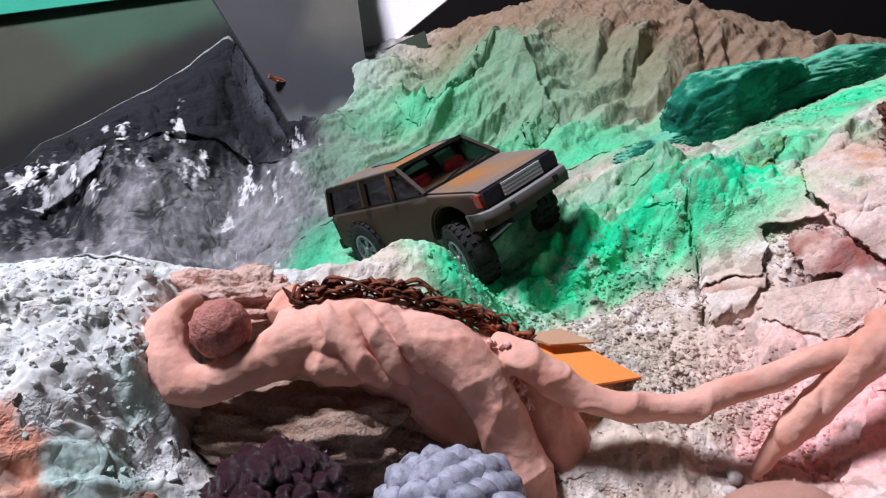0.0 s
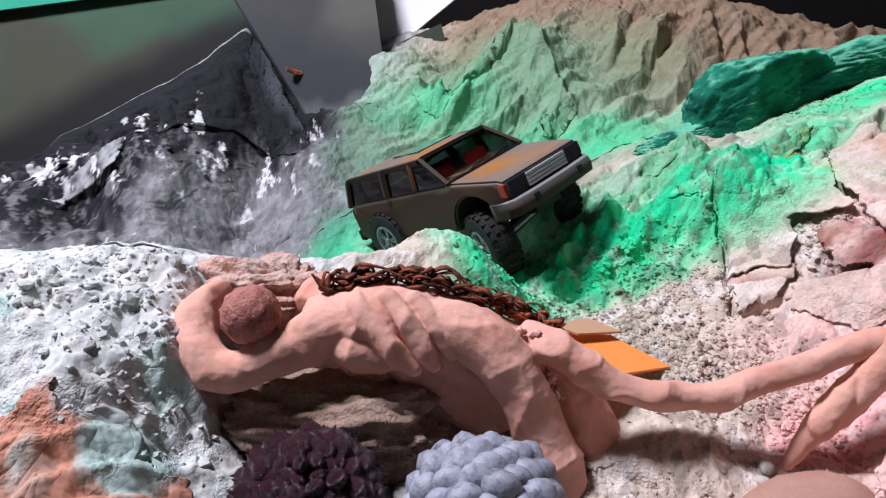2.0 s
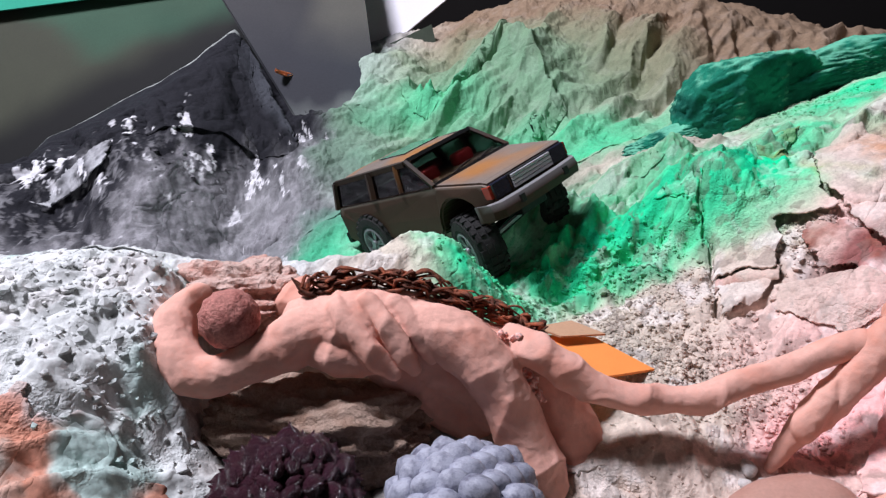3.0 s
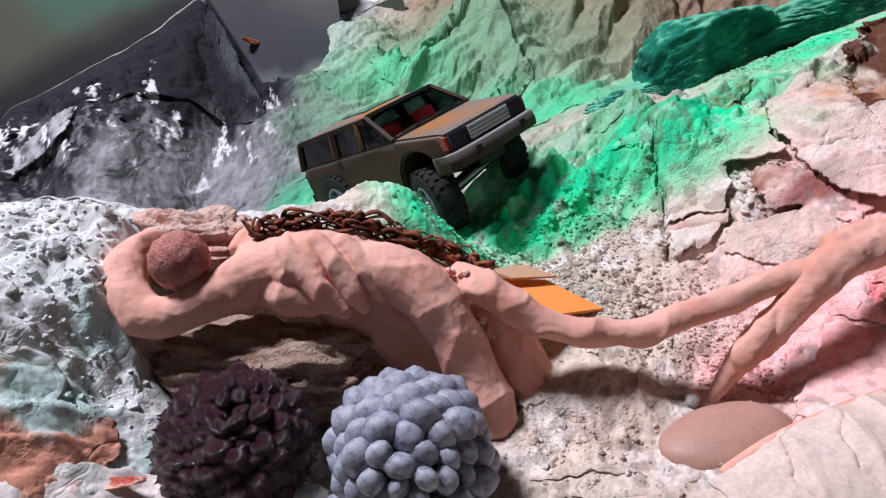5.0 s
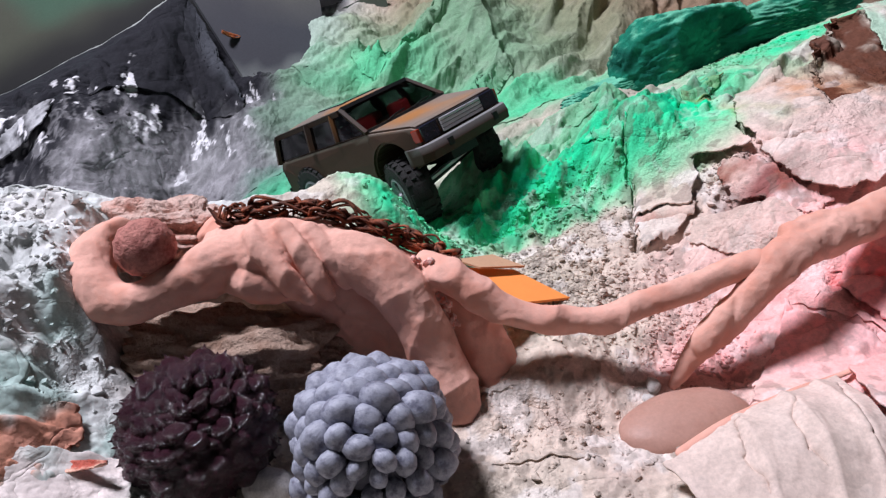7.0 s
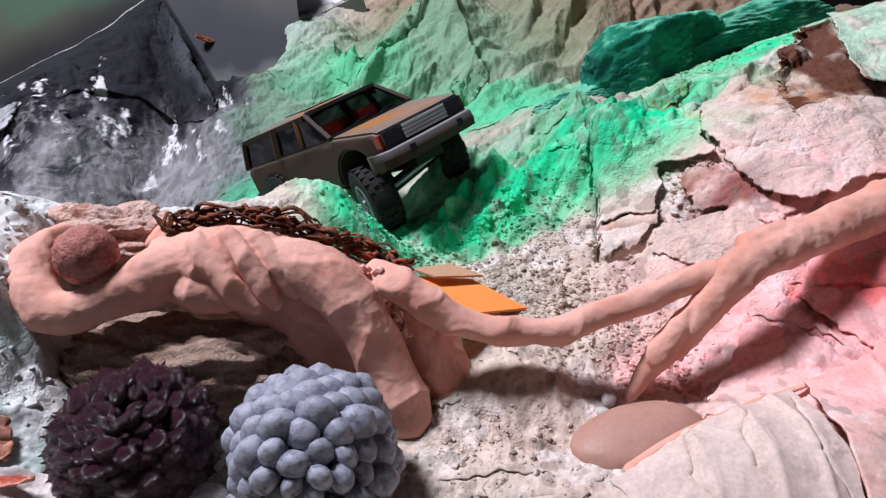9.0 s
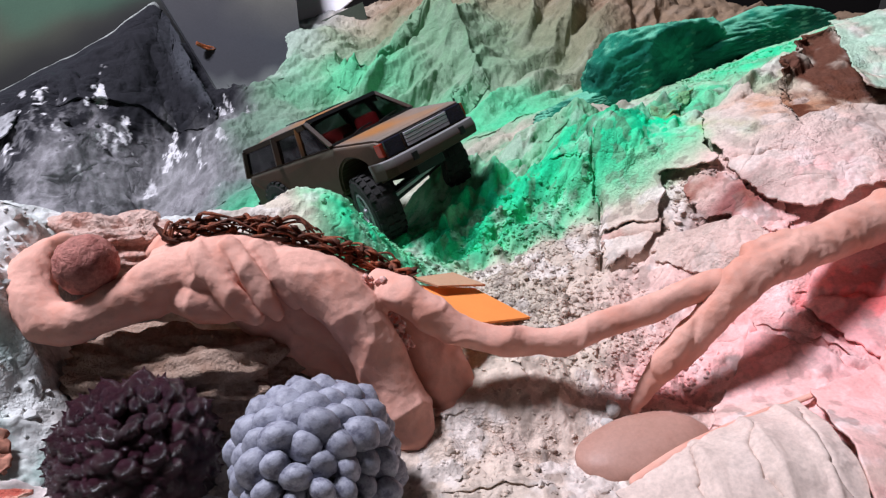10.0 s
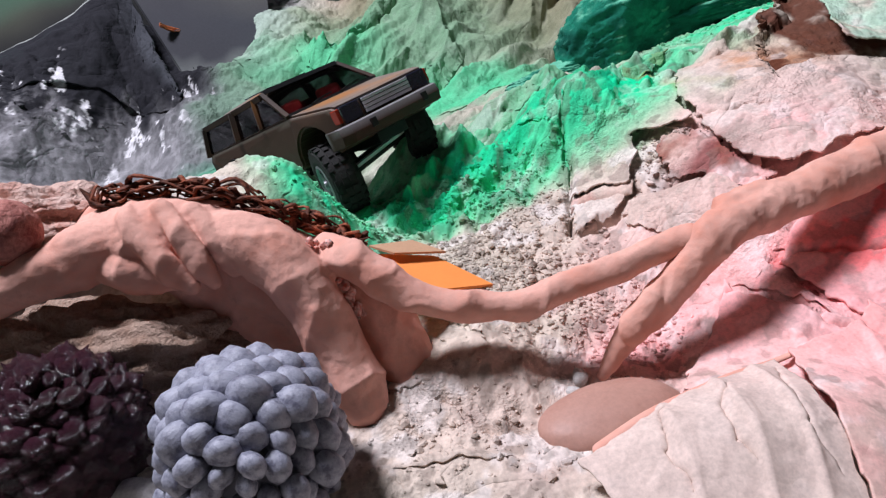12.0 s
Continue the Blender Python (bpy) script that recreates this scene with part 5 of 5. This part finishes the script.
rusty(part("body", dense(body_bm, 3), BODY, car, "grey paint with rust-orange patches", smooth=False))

# cabin: roof and pillars
ROOF, BELT = 0.402, 0.288


def side_y(z):
    return 0.184 - (z - BELT) / (ROOF - BELT) * 0.027


roof = bmesh.new()
prof = [(0.075, 0.398), (0.02, 0.410), (-0.12, 0.418), (-0.30, 0.416), (-0.44, 0.405), (-0.475, 0.39)]
rows_ = []
for x, z in prof:
    rows_.append([roof.verts.new((x, y, z - 0.020 * abs(y / 0.158) ** 4)) for y in np.linspace(-0.158, 0.158, 15)])
for a, b in zip(rows_, rows_[1:]):
    for k in range(14):
        roof.faces.new((a[k], b[k], b[k + 1], a[k + 1]))
geo = bmesh.ops.extrude_face_region(roof, geom=roof.faces[:])
for v in [g for g in geo["geom"] if isinstance(g, bmesh.types.BMVert)]:
    v.co.z -= 0.016
bmesh.ops.recalc_face_normals(roof, faces=roof.faces[:])
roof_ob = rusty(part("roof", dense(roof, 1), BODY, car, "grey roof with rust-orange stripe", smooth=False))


def beam(points, w, name, mat, parent, label=""):
    """A bar of square section through points."""
    bm = bmesh.new()
    rings = []
    for i, q in enumerate(points):
        d = (Vector(points[min(i + 1, len(points) - 1)]) - Vector(points[max(i - 1, 0)])).normalized()
        s = d.cross(Vector((0.3, 1, 0.1))).normalized()
        u = s.cross(d)
        rings.append([bm.verts.new(Vector(q) + w * (a * s + b * u)) for a, b in ((1, 1), (-1, 1), (-1, -1), (1, -1))])
    for a, b in zip(rings, rings[1:]):
        for k in range(4):
            bm.faces.new((a[k], a[(k + 1) % 4], b[(k + 1) % 4], b[k]))
    bm.faces.new(rings[0])
    bm.faces.new(rings[-1])
    bmesh.ops.recalc_face_normals(bm, faces=bm.faces[:])
    ob = part(name, bm, mat, parent, label, smooth=False)
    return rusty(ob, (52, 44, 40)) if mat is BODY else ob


def pane(name, quad, parent, label, mat=None, thick=0.004):
    bm = bmesh.new()
    vs = [bm.verts.new(q) for q in quad]
    f = bm.faces.new(vs)
    g = bmesh.ops.extrude_face_region(bm, geom=[f])
    nrm = (Vector(quad[1]) - Vector(quad[0])).cross(Vector(quad[3]) - Vector(quad[0])).normalized()
    for v in [q for q in g["geom"] if isinstance(q, bmesh.types.BMVert)]:
        v.co -= nrm * thick
    bmesh.ops.recalc_face_normals(bm, faces=bm.faces[:])
    return part(name, bm, mat or GLASS, parent, label, smooth=False)


for s in (1, -1):
    def at(x, z, s=s):
        return (x, s * side_y(z), z)
    beam([at(0.215, BELT), at(0.075, ROOF - 0.006)], 0.007, "pillar", BODY, car)
    beam([at(0.02, BELT), at(0.005, ROOF - 0.01)], 0.011, "pillar", BODY, car)
    beam([at(-0.18, BELT), at(-0.185, ROOF - 0.01)], 0.016, "pillar", BODY, car)
    beam([at(-0.485, BELT - 0.01), at(-0.468, ROOF - 0.014)], 0.014, "pillar", BODY, car)
    beam([at(0.07, ROOF - 0.012), at(-0.47, ROOF - 0.012)], 0.010, "roof_rail", BODY, car)
    for a, b in ((0.195, 0.02), (0.01, -0.165), (-0.195, -0.465)):
        top = a if a < 0.1 else 0.085
        pane("side_window", [at(a, BELT), at(b, BELT), at(b, ROOF - 0.015), at(top, ROOF - 0.015)], car, "dark tinted side window")
pane("windscreen", [(0.212, -0.176, BELT + 0.002), (0.212, 0.176, BELT + 0.002), (0.078, 0.152, 0.396), (0.078, -0.152, 0.396)], car, "glossy clear windscreen", CLEAR)
beam([(0.078, -0.155, 0.398), (0.078, 0.155, 0.398)], 0.007, "windscreen_frame", BLACK, car, "black windscreen surround")
beam([(0.216, -0.18, 0.29), (0.216, 0.18, 0.29)], 0.005, "windscreen_frame", BLACK, car, "black windscreen surround")
for k, y in enumerate((-0.09, 0.03)):
    beam([(0.222, y, 0.294), (0.205, y + 0.05, 0.302), (0.200, y + 0.10, 0.306)], 0.003, "wiper", BLACK, car)
pane("rear_window", [(-0.490, 0.17, BELT), (-0.490, -0.17, BELT), (-0.474, -0.15, 0.385), (-0.474, 0.15, 0.385)], car, "tinted rear window")
pane("sunroof", [(-0.02, -0.085, 0.4165), (-0.02, 0.085, 0.4165), (-0.20, 0.085, 0.4225), (-0.20, -0.085, 0.4225)], car, "black glossy sunroof panel", LENS)
part("interior", box_bm(-0.45, 0.19, -0.165, 0.165, 0.20, 0.286), BLACK, car, "black cabin floor", smooth=False)
for y in (-0.085, 0.085):
    part("seat", box_bm(0.04, 0.085, y - 0.045, y + 0.045, 0.26, 0.335, 0.014), RED, car, "red seat back")
part("rear_seat", box_bm(-0.165, -0.12, -0.135, 0.135, 0.26, 0.325, 0.014), RED, car, "red rear bench")

# nose: grille, lamps, bumper
grille = part("grille", box_bm(0.462, 0.486, -0.095, 0.095, 0.195, 0.250, 0.003), BLACK, car, "black grille with silver bars", smooth=False)
for k in range(4):
    part("bar", box_bm(0.484, 0.493, -0.092, 0.092, 0.1985 + 0.0125 * k, 0.2085 + 0.0125 * k, 0.0015), CHROME, grille, "silver grille bar", smooth=False)
for s in (1, -1):
    part("headlight", box_bm(0.455, 0.484, min(s * 0.10, s * 0.172), max(s * 0.10, s * 0.172), 0.192, 0.250, 0.004), LENS, car, "dark glossy headlight", smooth=False)
    part("indicator", box_bm(0.445, 0.478, min(s * 0.171, s * 0.185), max(s * 0.171, s * 0.185), 0.200, 0.246, 0.003), AMBER, car, "red-orange indicator", smooth=False)
    part("tail_light", box_bm(-0.502, -0.492, min(s * 0.145, s * 0.183), max(s * 0.145, s * 0.183), 0.18, 0.26, 0.003), AMBER, car, "red tail light", smooth=False)
bump_bm = bmesh.new()
sec = [(0.0, 0.128), (0.018, 0.132), (0.024, 0.160), (0.018, 0.186), (0.0, 0.190)]
rings = []
for y, fx in ((-0.202, 0.40), (-0.200, 0.455), (-0.175, 0.487), (-0.10, 0.496), (0.0, 0.499), (0.10, 0.496), (0.175, 0.487), (0.200, 0.455), (0.202, 0.40)):
    rings.append([bump_bm.verts.new((fx + a, y * (1 + a * 0.2), z)) for a, z in sec])
for a, b in zip(rings, rings[1:]):
    for k in range(5):
        bump_bm.faces.new((a[k], b[k], b[(k + 1) % 5], a[(k + 1) % 5]))
bump_bm.faces.new(rings[0])
bump_bm.faces.new(rings[-1][::-1])
bmesh.ops.recalc_face_normals(bump_bm, faces=bump_bm.faces[:])
bumper = part("front_bumper", bump_bm, BODY, car, "grey plastic front bumper", smooth=False)
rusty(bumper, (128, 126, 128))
for y in (-0.105, 0.105):
    part("bumper_slot", box_bm(0.515, 0.5245, y - 0.010, y + 0.010, 0.150, 0.178, 0.001), BLACK, bumper, smooth=False)
part("rear_bumper", box_bm(-0.525, -0.49, -0.19, 0.19, 0.115, 0.165, 0.006), BODY, car, "grey rear bumper", smooth=False)
rusty(car.children[-1]) if car.children[-1].name.startswith("rear_bumper") else None

# running gear
part("chassis", box_bm(-0.42, 0.44, -0.06, 0.06, 0.085, 0.125, 0.004), BLACK, car, "black ladder chassis", smooth=False)
W_R = 0.120


def wheel(x, y, z, steer):
    thing = new("wheel")
    thing.parent = car
    thing.matrix_basis = Matrix.Translation((x, y, z)) @ Euler((0, 0, radians(steer))).to_matrix().to_4x4() @ Matrix.Diagonal((1, 1 / 1.044, 1 / 0.95, 1))
    s = 1 if y > 0 else -1
    bm = bmesh.new()
    prof = [(-0.045, 0.066), (-0.050, 0.080), (-0.048, 0.108), (-0.034, W_R), (0.0, W_R + 0.001), (0.034, W_R), (0.048, 0.108), (0.050, 0.080), (0.045, 0.066)]
    seg = 48
    rr = [[bm.verts.new((r * math.cos(a), w, r * math.sin(a))) for w, r in prof] for a in [2 * math.pi * k / seg for k in range(seg)]]
    for k in range(seg):
        a, b = rr[k], rr[(k + 1) % seg]
        for j in range(len(prof) - 1):
            bm.faces.new((a[j], a[j + 1], b[j + 1], b[j]))
        bm.faces.new((a[-1], a[0], b[0], b[-1]))
    # tread blocks
    for k in range(24):
        a = 2 * math.pi * k / 24
        for w in (-0.036, -0.012, 0.012, 0.036):
            blk = box_bm(W_R - 0.004 - 0.05 * (abs(w) > 0.03) * 0.08, W_R + 0.006 - 0.05 * (abs(w) > 0.03) * 0.06, w - 0.009, w + 0.009, -0.008, 0.008)
            bmesh.ops.rotate(blk, cent=(0, 0, 0), matrix=Matrix.Rotation(-(a + (0.13 if w * k % 2 else 0) + (0.12 if abs(w) < 0.02 else 0)), 3, "Y"), verts=blk.verts[:])
            me = bpy.data.meshes.new("blk")
            blk.to_mesh(me)
            blk.free()
            bm.from_mesh(me)
            bpy.data.meshes.remove(me)
    bmesh.ops.recalc_face_normals(bm, faces=bm.faces[:])
    part("tyre", bm, RUBBER, thing, "black knobbly rubber tyre", smooth=False)
    rim = bmesh.new()
    ring = [(0.020, 0.066), (0.048, 0.068), (0.050, 0.060), (0.030, 0.054), (0.020, 0.054)]
    rr = [[rim.verts.new((r * math.cos(a), s * w, r * math.sin(a))) for w, r in ring] for a in [2 * math.pi * k / 40 for k in range(40)]]
    for k in range(40):
        a, b = rr[k], rr[(k + 1) % 40]
        for j in range(5):
            rim.faces.new((a[j], a[(j + 1) % 5], b[(j + 1) % 5], b[j]))
    pieces = [rim]
    for k in range(5):
        a = 2 * math.pi * k / 5
        for d in (-0.20, 0.20):
            sp = box_bm(0.010, 0.057, min(s * 0.030, s * 0.042), max(s * 0.030, s * 0.042), -0.0045, 0.0045)
            bmesh.ops.rotate(sp, cent=(0.0, 0, 0), matrix=Matrix.Rotation(-(a + d * 0.8), 3, "Y"), verts=sp.verts[:])
            pieces.append(sp)
    hub = bmesh.new()
    bmesh.ops.create_cone(hub, cap_ends=True, segments=20, radius1=0.016, radius2=0.013, depth=0.02)
    bmesh.ops.rotate(hub, cent=(0, 0, 0), matrix=Matrix.Rotation(radians(-90 * s), 3, "X"), verts=hub.verts[:])
    bmesh.ops.translate(hub, vec=(0, s * 0.042, 0), verts=hub.verts[:])
    pieces.append(hub)
    rim = joined(pieces)
    bmesh.ops.recalc_face_normals(rim, faces=rim.faces[:])
    part("rim", rim, RIM, thing, "silver five-spoke rim", smooth=False)
    dish = bmesh.new()
    bmesh.ops.create_cone(dish, cap_ends=True, segments=32, radius1=0.062, radius2=0.062, depth=0.03)
    bmesh.ops.rotate(dish, cent=(0, 0, 0), matrix=Matrix.Rotation(radians(90), 3, "X"), verts=dish.verts[:])
    part("brake_dish", dish, BLACK, thing, "black wheel well behind the spokes", smooth=False)


wheel(0.295, -0.165, 0.035, -18)
wheel(0.295, 0.165, 0.075, -18)
wheel(-0.295, -0.160, 0.105, 0)
wheel(-0.295, 0.160, 0.105, 0)
beam([(0.295, -0.13, 0.035), (0.295, 0.13, 0.075)], 0.018, "front_axle", BLACK, car)
beam([(-0.295, -0.13, 0.105), (-0.295, 0.13, 0.105)], 0.018, "rear_axle", BLACK, car)
beam([(0.33, -0.12, 0.045), (0.36, 0.12, 0.085)], 0.006, "steering_rod", CHROME, car, "thin silver steering rod")
for y in (-0.06, 0.06):
    beam([(0.29, y, 0.055), (0.02, y * 0.8, 0.095)], 0.008, "suspension_link", BLACK, car)
    beam([(0.30, y * 1.5, 0.06), (0.27, y * 1.3, 0.17)], 0.012, "shock_absorber", BLACK, car)
